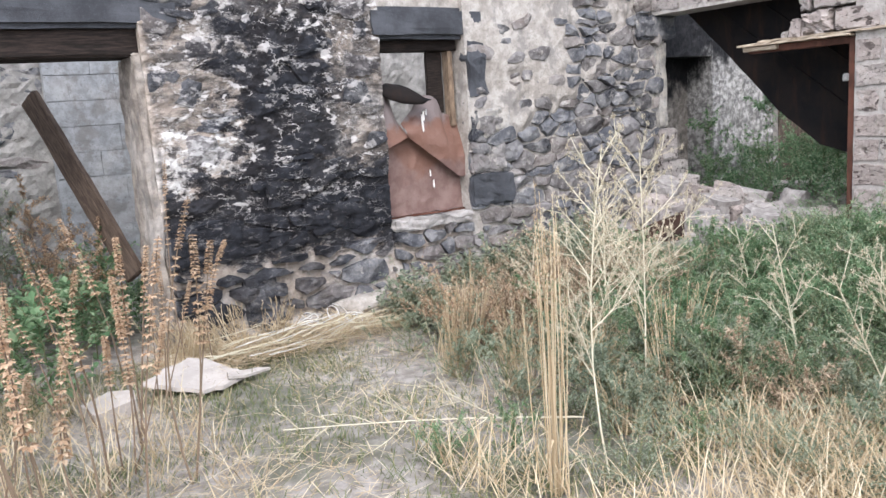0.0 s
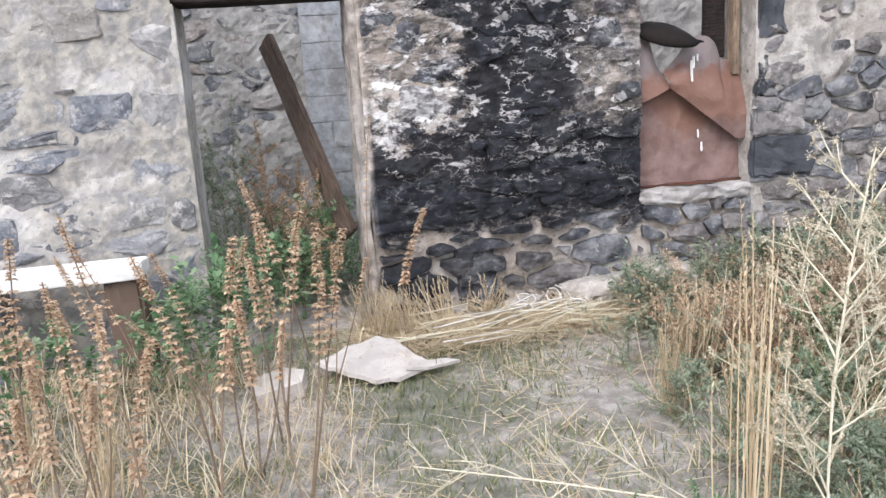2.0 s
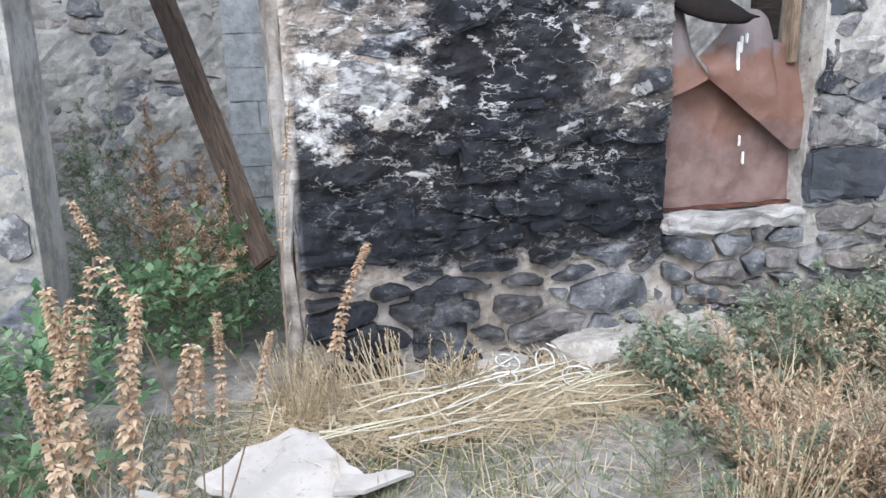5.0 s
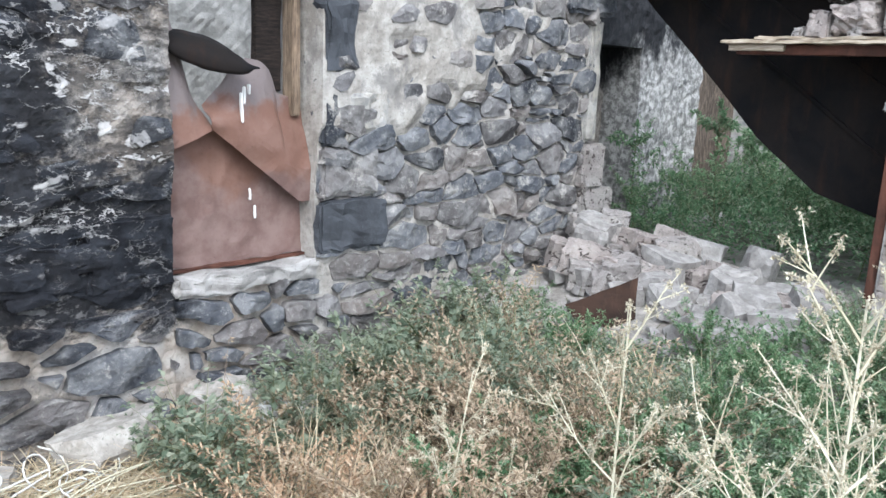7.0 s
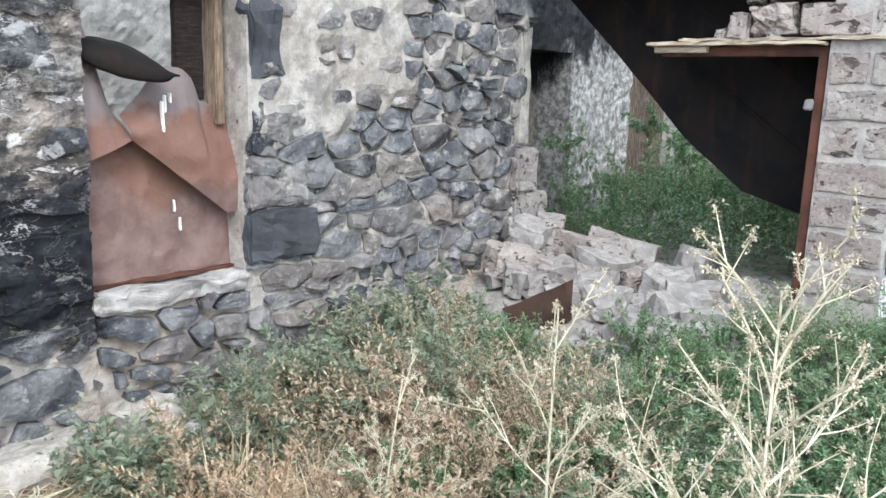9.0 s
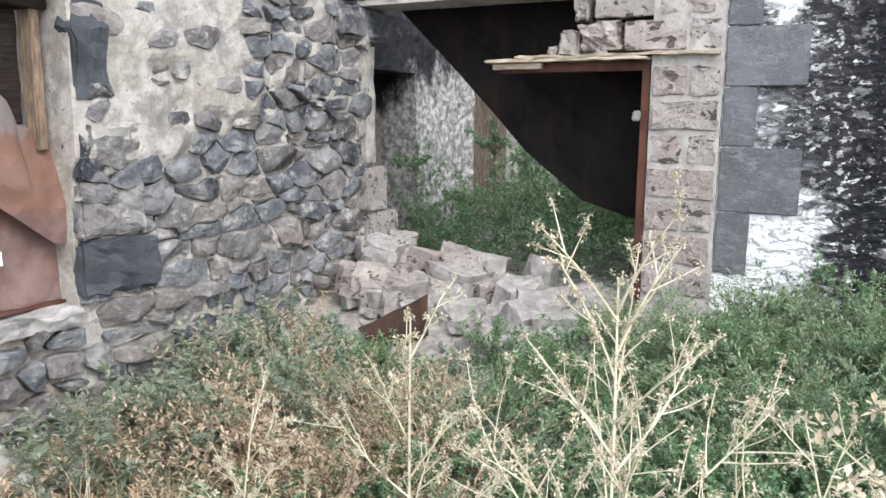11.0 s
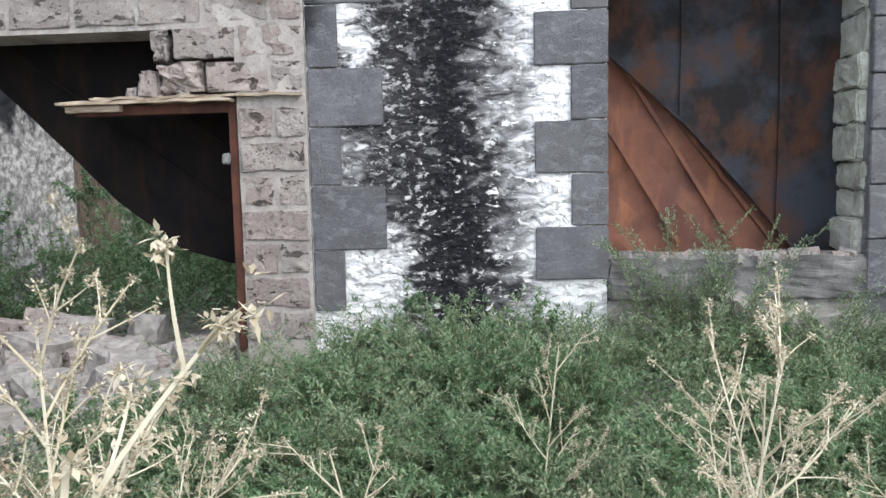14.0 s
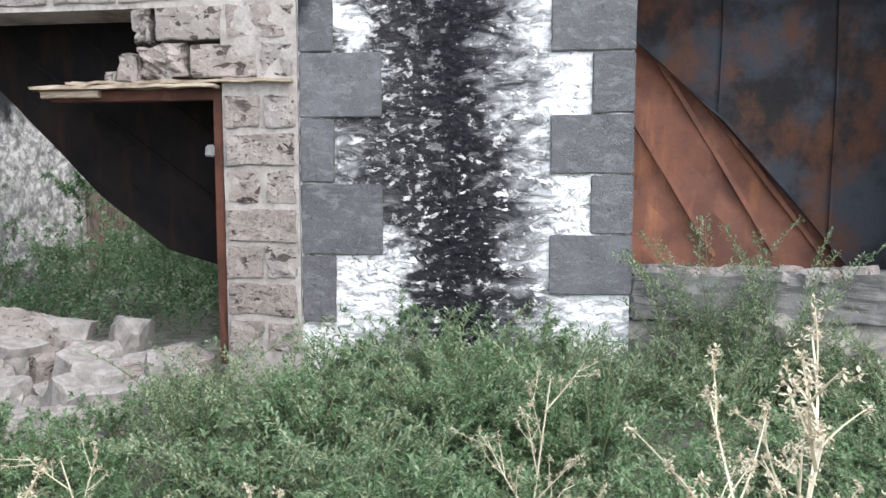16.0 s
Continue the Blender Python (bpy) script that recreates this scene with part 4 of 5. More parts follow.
# ---- the doorway's iron frame and splintered head ----
df = thing("door_1", "rusted iron door frame with a splintered timber head", "door frame", kind="structure")
post = part("post", rough_box(6.585, 6.64, 2.845, 2.90, 0.50, 2.02, 6, 0.003, 0.004, 1), M_IRON, df)
head = part("head", rough_box(6.585, 6.66, 2.845, 3.86, 1.965, 2.025, 6, 0.004, 0.004, 2), M_IRON, df, "dark rusted head rail")
part("plank", rough_box(6.52, 6.80, 2.86, 3.95, 2.030, 2.05, 12, 0.012, 0.003, 3), M_PALEWOOD, df, "pale splintered plank")
part("plank", rough_box(6.53, 6.60, 2.44, 3.72, 2.055, 2.07, 14, 0.014, 0.002, 4), M_PALEWOOD, df, "pale splintered plank")
part("batten", rough_box(6.55, 6.61, 3.55, 3.90, 1.985, 2.026, 4, 0.004, 0.004, 5), M_PALEWOOD, head, "pale timber batten")
part("lock", rough_box(6.57, 6.60, 2.90, 2.95, 1.66, 1.72, 2, 0.006, 0.008, 6), M_CONCRETE, post, "grey lock plate")


# ---- loose things on the ground ----
def flat_slab(cx, cy, z, pts, thick, mat, label, category, tilt):
    verts, n = [], len(pts)
    for k, dz in enumerate((0, thick)):
        for x, y in pts:
            s = 1.0 if k == 0 else 0.97
            verts.append((x * s, y * s, dz + 0.0015 * noise.noise(Vector((x * 9, y * 9, k)))))
    faces = [tuple(range(n))[::-1], tuple(range(n, 2 * n))] + [(i, (i + 1) % n, n + (i + 1) % n, n + i) for i in range(n)]
    ob = solid("board", verts, faces, mat)
    ob.matrix_world = pose(cx, cy, z, *tilt)
    return tagged(ob, label, category)


flat_slab(1.30, 4.12, 0.075, [(-0.37, -0.02), (-0.31, -0.09), (-0.27, -0.10), (-0.20, -0.17), (-0.12, -0.21), (-0.06, -0.27), (0.02, -0.24), (0.07, -0.25), (0.14, -0.20), (0.24, -0.14), (0.27, -0.08), (0.24, -0.02), (0.21, 0.0), (0.19, 0.05), (0.15, 0.12), (0.11, 0.22), (0.05, 0.24), (0.0, 0.27), (-0.09, 0.19), (-0.2, 0.15), (-0.26, 0.06)], 0.022, M_SLAB, "pale broken weathered board lying on straw", "board", (9, 5, 0))
flat_slab(1.56, 4.02, 0.05, [(-0.16, -0.05), (-0.04, -0.07), (0.1, -0.03), (0.2, 0.0), (0.13, 0.04), (0.02, 0.03), (-0.1, 0.06)], 0.016, M_SLAB, "thin splinter of the broken pale board", "board", (5, 8, 14))
flat_slab(0.72, 3.95, 0.02, [(-0.15, -0.1), (0.1, -0.13), (0.17, 0.0), (0.08, 0.12), (-0.12, 0.1)], 0.09, M_SLAB, "pale stone half hidden in dry grass", "stone", (4, -6, 20))


def bench():
    t = thing("plank_bench", "white-painted plank laid along the wall on stones", "bench")
    part("plank", rough_box(-2.3, 0.0, 4.52, 4.82, 0.60, 0.68, 10, 0.008, 0.01, 2, pose(0, 0, 0, 0, 0, 0)), M_WHITEBOARD, t)
    for x in (-1.9, -0.9, -0.12):
        part("support", rough_box(x - 0.1, x + 0.1, 4.56, 4.8, -0.05, 0.60, 4, 0.02, 0.02, x), M_STEMBROWN if x > -0.5 else M_STONE, t, "dark rough support")


bench()


def boulder(x, y, z, sx, sy, sz, mat, label="", name="stone", group=""):
    """A broken block: a cube split along a few planes, with rough faces."""
    bm = bmesh.new()
    bmesh.ops.create_cube(bm, size=0.92)
    for k in range(5):
        d = Vector((rng.choice((-1, 1)) * rng.uniform(0.3, 1), rng.choice((-1, 1)) * rng.uniform(0.3, 1), rng.uniform(-0.5, 1))).normalized()
        geom = bm.verts[:] + bm.edges[:] + bm.faces[:]
        bmesh.ops.bisect_plane(bm, geom=geom, plane_co=d * rng.uniform(0.40, 0.58), plane_no=d, clear_outer=True)
        bmesh.ops.holes_fill(bm, edges=[e for e in bm.edges if e.is_boundary])
    bmesh.ops.triangulate(bm, faces=bm.faces[:])
    for _ in range(2):
        bmesh.ops.subdivide_edges(bm, edges=[e for e in bm.edges if e.calc_length() > 0.2], cuts=1)
        bmesh.ops.triangulate(bm, faces=bm.faces[:])
    sd = rng.uniform(0, 99)
    for v in bm.verts:
        v.co += 0.05 * noise.noise_vector(v.co * 2.5 + Vector((sd, 0, 0))) + 0.035 * noise.noise_vector(v.co * 8 + Vector((0, sd, 0)))
        v.co = Vector((v.co.x * sx, v.co.y * sy, v.co.z * sz))
    ob = part(name, bm, mat)
    ob.matrix_world = pose(x, y, z + sz * 0.36, rng.uniform(-14, 14), rng.uniform(-14, 14), rng.uniform(0, 180))
    return tagged(ob, label, "stone", group)


# footing stones at the pier
for x, y, sx, sy, sz in ((2.95, 4.86, 0.62, 0.34, 0.28), (2.35, 4.92, 0.4, 0.22, 0.16), (1.95, 4.95, 0.36, 0.2, 0.14), (3.5, 4.85, 0.5, 0.3, 0.3)):
    boulder(x, y, -0.03, sx, sy, sz, M_MORTAR, "pale footing stone at the wall's base", group="footing stones")
boulder(3.55, 4.45, 0.0, 0.3, 0.25, 0.3, M_WHITEBOARD, "white-limed stone among the weeds")

# squared stones left standing at the wall's broken end
for x0, x1, z0, z1 in ((6.60, 6.88, 0.95, 1.29), (6.60, 7.04, 0.63, 0.945), (6.55, 7.0, 0.30, 0.625)):
    b = part("quoin_stone", rough_box(x0, x1, 4.93, 5.30, z0, z1, 3, 0.012, 0.022, x0 + z0), M_TUFF)
    tagged(b, "squared pinkish stone at the broken wall end", "stone", "stones at the wall end")
b = part("quoin_stone", rough_box(6.60, 6.76, 4.96, 5.3, 1.30, 2.2, 6, 0.02, 0.02, 4), M_PLASTER)
tagged(b, "whitish limed jamb stone at the wall end", "stone", "stones at the wall end")


def rubble_heap():
    r = random.Random(5)
    for i in range(70):
        a = r.random()
        x = 5.75 + 1.0 * r.random() + 0.2 * a
        y = 3.05 + 1.75 * a
        hgt = 0.30 * max(0.0, (y - 3.7) / 1.1) * max(0.0, min(1.0, (x - 5.7) / 0.7))
        s = r.uniform(0.10, 0.26) if r.random() < 0.65 else r.uniform(0.2, 0.29)
        boulder(x, y, ground_z(x, y) + hgt - 0.05, s * r.uniform(0.9, 1.3), s, s * r.uniform(0.65, 1.0), M_TUFF if r.random() < 0.5 else M_RUBBLE, "broken tuff block in the rubble heap", "rubble_block", "rubble heap")
    for i in range(46):
        x, y = 5.2 + 1.4 * r.random(), 3.0 + 1.7 * r.random()
        s = r.uniform(0.05, 0.12)
        boulder(x, y, ground_z(x, y) + 0.02, s * 1.3, s, s * 0.8, M_RUBBLE, "small piece of broken mortar", "rubble_block", "rubble heap")
    for x, y, z, sx, sy, sz in ((6.6, 4.55, 0.36, 0.34, 0.3, 0.26), (6.35, 4.7, 0.22, 0.32, 0.3, 0.28), (6.95, 4.5, 0.36, 0.36, 0.3, 0.26), (6.6, 4.2, 0.32, 0.34, 0.28, 0.28), (6.9, 4.1, 0.35, 0.38, 0.3, 0.25), (6.5, 4.35, 0.3, 0.26, 0.24, 0.24), (6.6, 3.62, 0.34, 0.3, 0.22, 0.3), (7.05, 3.72, 0.38, 0.26, 0.24, 0.34), (6.95, 4.2, 0.42, 0.5, 0.42, 0.3), (6.1, 3.36, 0.36, 0.3, 0.26, 0.28), (5.45, 3.25, 0.28, 0.28, 0.24, 0.26), (5.7, 3.5, 0.3, 0.3, 0.28, 0.22), (6.4, 3.1, 0.4, 0.26, 0.3, 0.2)):
        boulder(x, y, z, sx, sy, sz, M_RUBBLE, "large broken tuff block in the rubble heap", "rubble_block", "rubble heap")


rubble_heap()
for k in range(26):
    boulder(rng.uniform(6.6, 6.8), -0.85 + 1.45 * k / 26, 1.02, rng.uniform(0.06, 0.15), rng.uniform(0.06, 0.13), rng.uniform(0.04, 0.09), M_RUBBLE if k % 3 else M_TUFF, "crumbled piece of mortar on the sill", "mortar_lump", "lumps on the sill")
for k in range(30):
    boulder(rng.uniform(6.42, 6.56), -1.3 + 1.95 * k / 30, ground_z(6.5, 0) + rng.uniform(0.02, 0.3) * (k % 2), rng.uniform(0.1, 0.2), rng.uniform(0.1, 0.2), rng.uniform(0.1, 0.18), M_PLASTER if k % 2 else M_RUBBLE, "pale footing stone below the wide opening", "footing_stone", "footing stones below the opening")
sp = thing("rusty_plate", "bent rusty metal plate lying on the rubble", "metal plate")
bm = bmesh.new()
q = [(5.35, 4.17, 0.45), (5.75, 3.94, 0.60), (5.70, 3.90, 0.36), (5.40, 4.06, 0.26)]
f = bm.faces.new([bm.verts.new(p) for p in q])
bmesh.ops.subdivide_edges(bm, edges=bm.edges[:], cuts=3, use_grid_fill=True)
for v in bm.verts:
    v.co += 0.01 * noise.noise_vector(v.co * 7)
ob = part("plate", bm, M_IRON_DARK, sp)
ob.modifiers.new("gauge", "SOLIDIFY").thickness = 0.012

for y0, y1, z1 in ((3.30, 3.44, 2.20), (3.46, 3.53, 2.11), (3.12, 3.2, 2.10)):
    c = part("broken_block", rough_box(6.56, 6.74, y0, y1, 2.052, z1 + 0.02, 3, 0.02, 0.015, y0), M_TUFF)
    tagged(c, "broken lump of tuff on the door head", "stone", "lumps on the door head")
ring = [(6.545, 2.66 + 0.13 * math.cos(a), 2.70 + 0.09 * math.sin(a)) for a in [math.pi * (0.95 + 1.1 * k / 12) for k in range(13)]]
v, f = tube(ring, (0.009,) * 13, 6)
tagged(solid("cable_loop", v, f, M_CREAM, smooth=True), "pale cable loop hanging on the block wall", "cable")


# ---- plants ----
prand = random.Random(21)
PATHWAY = [Vector((e[0], e[1], 0)) for e in ((-0.16, -0.85), (0.7, -0.43), (1.1, 0.2), (1.22, 0.9), (1.25, 1.4), (1.5, 1.6), (1.62, 1.5), (1.7, 1.2), (2.0, 1.2), (2.4, 1.04))]


def clear_of_path(x, y, d):
    return all((Vector((x, y, 0)) - p).length > d for p in PATHWAY)


def outside_walls(x, y):
    if y > 4.86 and y < 5.55 and x < 6.8 and not 0.4 < x < 1.3:
        return False
    if 6.5 < x < 7.1 and y < 2.95:
        return False
    return not (5.2 < y < 5.9 and 6.6 < x < 9.2) and not (7.5 < y < 8.2 and x < 7)


def bend(a, b, n, sag, r):
    """A path from a to b that wavers a little."""
    side = (b - a).orthogonal().normalized()
    w = r.uniform(-sag, sag)
    return [a.lerp(b, i / n) + side * w * math.sin(math.pi * i / n) + Vector((0, 0, -abs(w) * 0.4 * math.sin(math.pi * i / n))) for i in range(n + 1)]


def leafy_plant(name, height, spread, branches, leaves, size, mats, label, category, group, seed, feather=True, low=0.08):
    """A weed: a main stem, side stems and many small leaves on them."""
    r = random.Random(seed)
    t = thing(name, label, category, group)
    stem, crown = Heap(), Heap()
    tip = Vector((r.uniform(-0.15, 0.15) * spread, r.uniform(-0.15, 0.15) * spread, height))
    lines = [bend(Vector((0, 0, -0.05)), tip, 5, 0.05, r)]
    for b in range(branches):
        k = r.uniform(low, 0.8)
        a = Vector((0, 0, 0)).lerp(tip, k)
        ang = 2.4 * b + r.uniform(-0.5, 0.5)
        ln = spread * r.uniform(0.55, 1.0) * (1.15 - k)
        e = a + Vector((math.cos(ang) * ln, math.sin(ang) * ln, ln * r.uniform(0.35, 1.1)))
        lines.append(bend(a, e, 4, 0.04, r))
    for i, ln in enumerate(lines):
        rad = 0.005 if i == 0 else 0.003
        stem.add(*tube(ln, [rad * (1 - 0.75 * k / (len(ln) - 1)) for k in range(len(ln))], 3))
    for _ in range(leaves):
        ln = lines[0] if r.random() < 0.22 else r.choice(lines[1:])
        k = min(len(ln) - 1.001, (r.random() ** 0.7) * (len(ln) - 1))
        i = int(k)
        p = ln[i].lerp(ln[i + 1], k - i)
        along = (ln[i + 1] - ln[i]).normalized()
        d = Vector((r.gauss(0, 1), r.gauss(0, 1), r.gauss(0.25, 0.55))).normalized()
        d = (d + along * 0.6).normalized()
        s = size * r.uniform(0.6, 1.4)
        if feather:
            q = p + d * s * 0.25
            crown.leaf(p, d, s, s * 0.26, r.uniform(0.0, 0.5))
            sd = d.cross(Vector((r.gauss(0, 1), r.gauss(0, 1), 1))).normalized()
            crown.leaf(q, (d * 0.7 + sd).normalized(), s * 0.6, s * 0.2, 0.2)
            crown.leaf(q, (d * 0.7 - sd).normalized(), s * 0.6, s * 0.2, 0.2)
        else:
            crown.leaf(p + d * s * 0.2, d, s, s * 0.62, r.uniform(0.0, 0.5))
    tagged(stem.make("stem", mats[0], t), kind="stuff")
    tagged(crown.make("foliage", mats[1], t), kind="stuff")
    return t


def fern_weed(name, height, spread, stems, mats, label, category, group, seed, leaf=0.024, gap=0.017):
    """A feathery weed: arching sprays set closely with pairs of small leaflets."""
    r = random.Random(seed)
    t = thing(name, label, category, group)
    stalks, crown = Heap(), Heap()
    for k in range(stems):
        ang = 2.4 * k + r.uniform(-0.5, 0.5)
        out = Vector((math.cos(ang), math.sin(ang), 0))
        top = height * r.uniform(0.5, 1.05)
        reach = spread * r.uniform(0.35, 1.0)
        b0 = out * r.uniform(0, 0.06)
        line = [b0 + out * reach * f ** 1.5 + Vector((0, 0, top * (1.25 * f - 0.25 * f ** 3))) for f in [i / 7 for i in range(8)]]
        stalks.add(*tube(line, [0.0035 * (1 - 0.1 * i) for i in range(8)], 3))
        f = r.uniform(0.18, 0.35)
        while f < 1.0:
            i = min(6, int(f * 7))
            p = line[i].lerp(line[i + 1], f * 7 - i)
            d = (line[i + 1] - line[i]).normalized()
            s1 = d.cross(Vector((r.gauss(0, 0.35), r.gauss(0, 0.35), 1))).normalized()
            twig = leaf * (2.6 - 1.7 * f) * r.uniform(0.7, 1.2)
            for sign in (1, -1):
                w = (s1 * sign + d * 0.7 + Vector((0, 0, r.uniform(-0.1, 0.45)))).normalized()
                for g in (0.25, 0.5, 0.75, 1.0):
                    e = (w + s1 * r.uniform(-0.6, 0.6) + d * r.uniform(-0.5, 0.6) + Vector((0, 0, r.uniform(-0.4, 0.5)))).normalized()
                    crown.leaf(p + w * twig * g, e, leaf * r.uniform(0.6, 1.15), leaf * 0.36, r.uniform(0, 0.4))
            f += gap / max(0.25, height) * r.uniform(0.8, 1.6)
    tagged(stalks.make("stem", mats[0], t), kind="stuff")
    tagged(crown.make("foliage", mats[1], t), kind="stuff")
    return t


def thistle(height, seed, label, lean=(0.0, 0.0), arms=9, reach=0.5, group="bleached thistles", burr=1.0, low=0.22):
    """A dead, bleached plant: stiff forking stems set with ragged burrs."""
    r = random.Random(seed)
    t = thing("dry_thistle", label, "dry plant", group)
    stem, burrs = Heap(), Heap()

    def cluster(p, s):
        for k in range(int(26 * burr)):
            if k % 6 == 0:
                q = p + Vector((r.gauss(0, 1), r.gauss(0, 1), r.gauss(0, 1))) * s * 0.35
            d = Vector((r.gauss(0, 1), r.gauss(0, 1), r.gauss(0.2, 1))).normalized()
            burrs.leaf(q + d * s * 0.1, d, s * r.uniform(0.3, 0.75), s * 0.3, r.uniform(-0.1, 0.3))

    def grow(a, d, length, rad, level):
        b = a + d * length
        ln = bend(a, b, 5, 0.05 * length, r)
        stem.add(*tube(ln, [rad * (1 - 0.55 * k / 5) for k in range(6)], 5 if level == 0 else 4))
        for k in range(int(length / 0.03)):
            f = r.uniform(0.2, 1.0) if level else r.uniform(0.55, 1.0)
            i = min(4, int(f * 5))
            if r.random() < (0.75 if level else 0.35):
                cluster(ln[i].lerp(ln[i + 1], f * 5 - i), 0.012)
        cluster(b, 0.017)
        if level >= 2:
            return
        n = arms if level == 0 else max(3, int(length / 0.05))
        for k in range(n):
            f = (low + (0.98 - low) * (k + r.random()) / n) if level == 0 else r.uniform(0.25, 0.95)
            i = min(4, int(f * 5))
            p = ln[i].lerp(ln[i + 1], f * 5 - i)
            ang = 2.4 * k + r.uniform(-0.6, 0.6)
            side = Vector((math.cos(ang), math.sin(ang), 0))
            side = (side - d * side.dot(d)).normalized()
            nd = (d * r.uniform(0.8, 1.5) + side + Vector((0, 0, 0.15))).normalized()
            nl = reach * (1.15 - 0.8 * f) * r.uniform(0.7, 1.2) if level == 0 else length * r.uniform(0.25, 0.5)
            grow(p, nd, nl, rad * 0.6, level + 1)

    d0 = Vector((lean[0], lean[1], 1)).normalized()
    grow(Vector((0, 0, -0.05)), d0, height, 0.0052, 0)
    s = tagged(stem.make("stem", M_CREAM, t), kind="stuff")
    tagged(burrs.make("seed_head", M_BURR, s, "pale ragged burrs"), kind="stuff")
    return t


def dock(height, seed):
    """A dry dock: upright stems ringed with orange-brown whorls of seeds."""
    r = random.Random(seed)
    t = thing("dry_dock", "dry dock plant with orange-brown seed spikes", "dry plant", "dry dock plants")
    stem, seeds = Heap(), Heap()
    for s in range(r.choice((1, 1, 2, 3))):
        a = Vector((r.uniform(-0.03, 0.03), r.uniform(-0.03, 0.03), -0.05))
        h = height * (1 if s == 0 else r.uniform(0.65, 0.9))
        b = Vector((r.uniform(-0.26, 0.26), r.uniform(-0.26, 0.26), h))
        ln = bend(a, b, 6, 0.13, r)
        stem.add(*tube(ln, [0.006 - 0.0006 * k for k in range(7)], 4))
        z, thick = r.uniform(0.5, 0.7), r.uniform(0.8, 1.15)
        while z < 1.0:
            i = min(5, int(z * 6))
            p = ln[i].lerp(ln[i + 1], z * 6 - i)
            w = 0.034 * thick * (1.2 - z * 0.75)
            for k in range(9):
                d = Vector((math.cos(k * 0.7 + z * 40), math.sin(k * 0.7 + z * 40), r.uniform(-0.3, 0.4)))
                seeds.leaf(p + 0.2 * w * d, d, w * r.uniform(0.9, 1.3), w * 0.8, 0.3)
            z += r.uniform(0.008, 0.014) if z > 0.84 else r.uniform(0.022, 0.04)
    s = tagged(stem.make("stem", M_STEMBROWN, t), kind="stuff")
    tagged(seeds.make("seed_head", M_SEED, s, "orange-brown seed whorls"), kind="stuff")
    return t


def tall_grass(height, count, seed, splay=0.08):
    r = random.Random(seed)
    t = thing("dry_grass_tuft", "tuft of tall straw-coloured dry grass stalks", "dry grass", "tall dry grass")
    stalks, ears = Heap(), Heap()
    for _ in range(count):
        a = Vector((r.gauss(0, 0.03), r.gauss(0, 0.03), -0.03))
        b = a + Vector((r.gauss(0, splay), r.gauss(0, splay), height * r.uniform(0.5, 1.0)))
        ln = bend(a, b, 5, 0.05, r)
        stalks.add(*tube(ln, (0.0032, 0.003, 0.0026, 0.0022, 0.0018, 0.001), 3))
        for k in range(10):
            f = 0.82 + 0.18 * k / 10
            p = ln[4].lerp(ln[5], (f * 5 - 4))
            ears.leaf(p, Vector((r.gauss(0, 0.4), r.gauss(0, 0.4), 1)), 0.022, 0.006, 0)
        if r.random() < 0.5:
            p = ln[1]
            ears.leaf(p, Vector((r.gauss(0, 1), r.gauss(0, 1), 0.9)), r.uniform(0.15, 0.3), 0.008, 0.5)
    tagged(stalks.make("stalk", M_STRAW, t), kind="stuff")
    tagged(ears.make("ear", M_STRAW, t), kind="stuff")
    return t


def scatter(proto, spots, lo=0.8, hi=1.25, tilt=8):
    """The first spot takes the plant itself, the others take copies."""
    for i, (x, y) in enumerate(spots):
        p = proto[i % len(proto)]
        m = pose(x, y, ground_z(x, y), prand.uniform(-tilt, tilt), prand.uniform(-tilt, tilt), prand.uniform(0, 360))
        s = prand.uniform(lo, hi)
        if i < len(proto):
            p.matrix_basis = m
            ob = p
        else:
            ob = copy_thing(p, m)
        ob.scale = (s, s, s * prand.uniform(0.85, 1.15))


def spots_in(n, x0, x1, y0, y1, gap=0.75, r=prand, keep=None):
    out, tries = [], 0
    while len(out) < n and tries < n * 40:
        tries += 1
        x, y = r.uniform(x0, x1), r.uniform(y0, y1)
        if clear_of_path(x, y, gap) and outside_walls(x, y) and (keep is None or keep(x, y)):
            out.append((x, y))
    return out


def STRAW_GAP(x, y):
    """Away from the bare, straw-covered spot by the path."""
    return (x - 3.55) ** 2 + (y - 3.35) ** 2 > 0.3


GREEN = (M_STEMGREEN, M_LEAF)
GREY = (M_STEMGREEN, M_LEAF_GREY)
DEAD = (M_STEMBROWN, M_DRYPINK)

# green weeds before the block house
greens = [leafy_plant("green_weed", 0.38 + 0.05 * k, 0.42, 13, 470, 0.04, GREEN, "bushy green weed with feathery leaves", "weed", "green weeds", 100 + k) for k in range(5)]
scatter(greens, spots_in(190, 3.3, 6.5, -1.6, 4.35, 0.9, keep=lambda x, y: x + 0.35 * y + 0.9 * noise.noise(Vector((x * 1.3, y * 1.3, 0))) > 4.25 and not (5.2 < x and 2.2 < y) and not (x < 4.8 and y > 3.6) and not (x > 5.5 and y < 0.8)), 0.55, 1.0)
scatter([leafy_plant("low_weed", 0.34, 0.36, 10, 260, 0.04, GREY, "low grey-green weed beside the path", "weed", "weeds by the path", 230 + k) for k in range(2)], spots_in(34, 2.5, 3.9, 1.6, 3.9, 0.8, keep=STRAW_GAP) + spots_in(20, 2.3, 3.8, 0.2, 2.0, 0.7), 0.6, 1.2)
scatter([fern_weed("feathery_weed", 0.5, 0.46, 15, (M_STEMGREEN, M_LEAF_SOFT), "soft green feathery weed with arching sprays", "weed", "feathery weeds", 240 + k) for k in range(4)], spots_in(88, 3.2, 5.9, -1.4, 2.9, 0.9), 0.7, 1.15, 12)
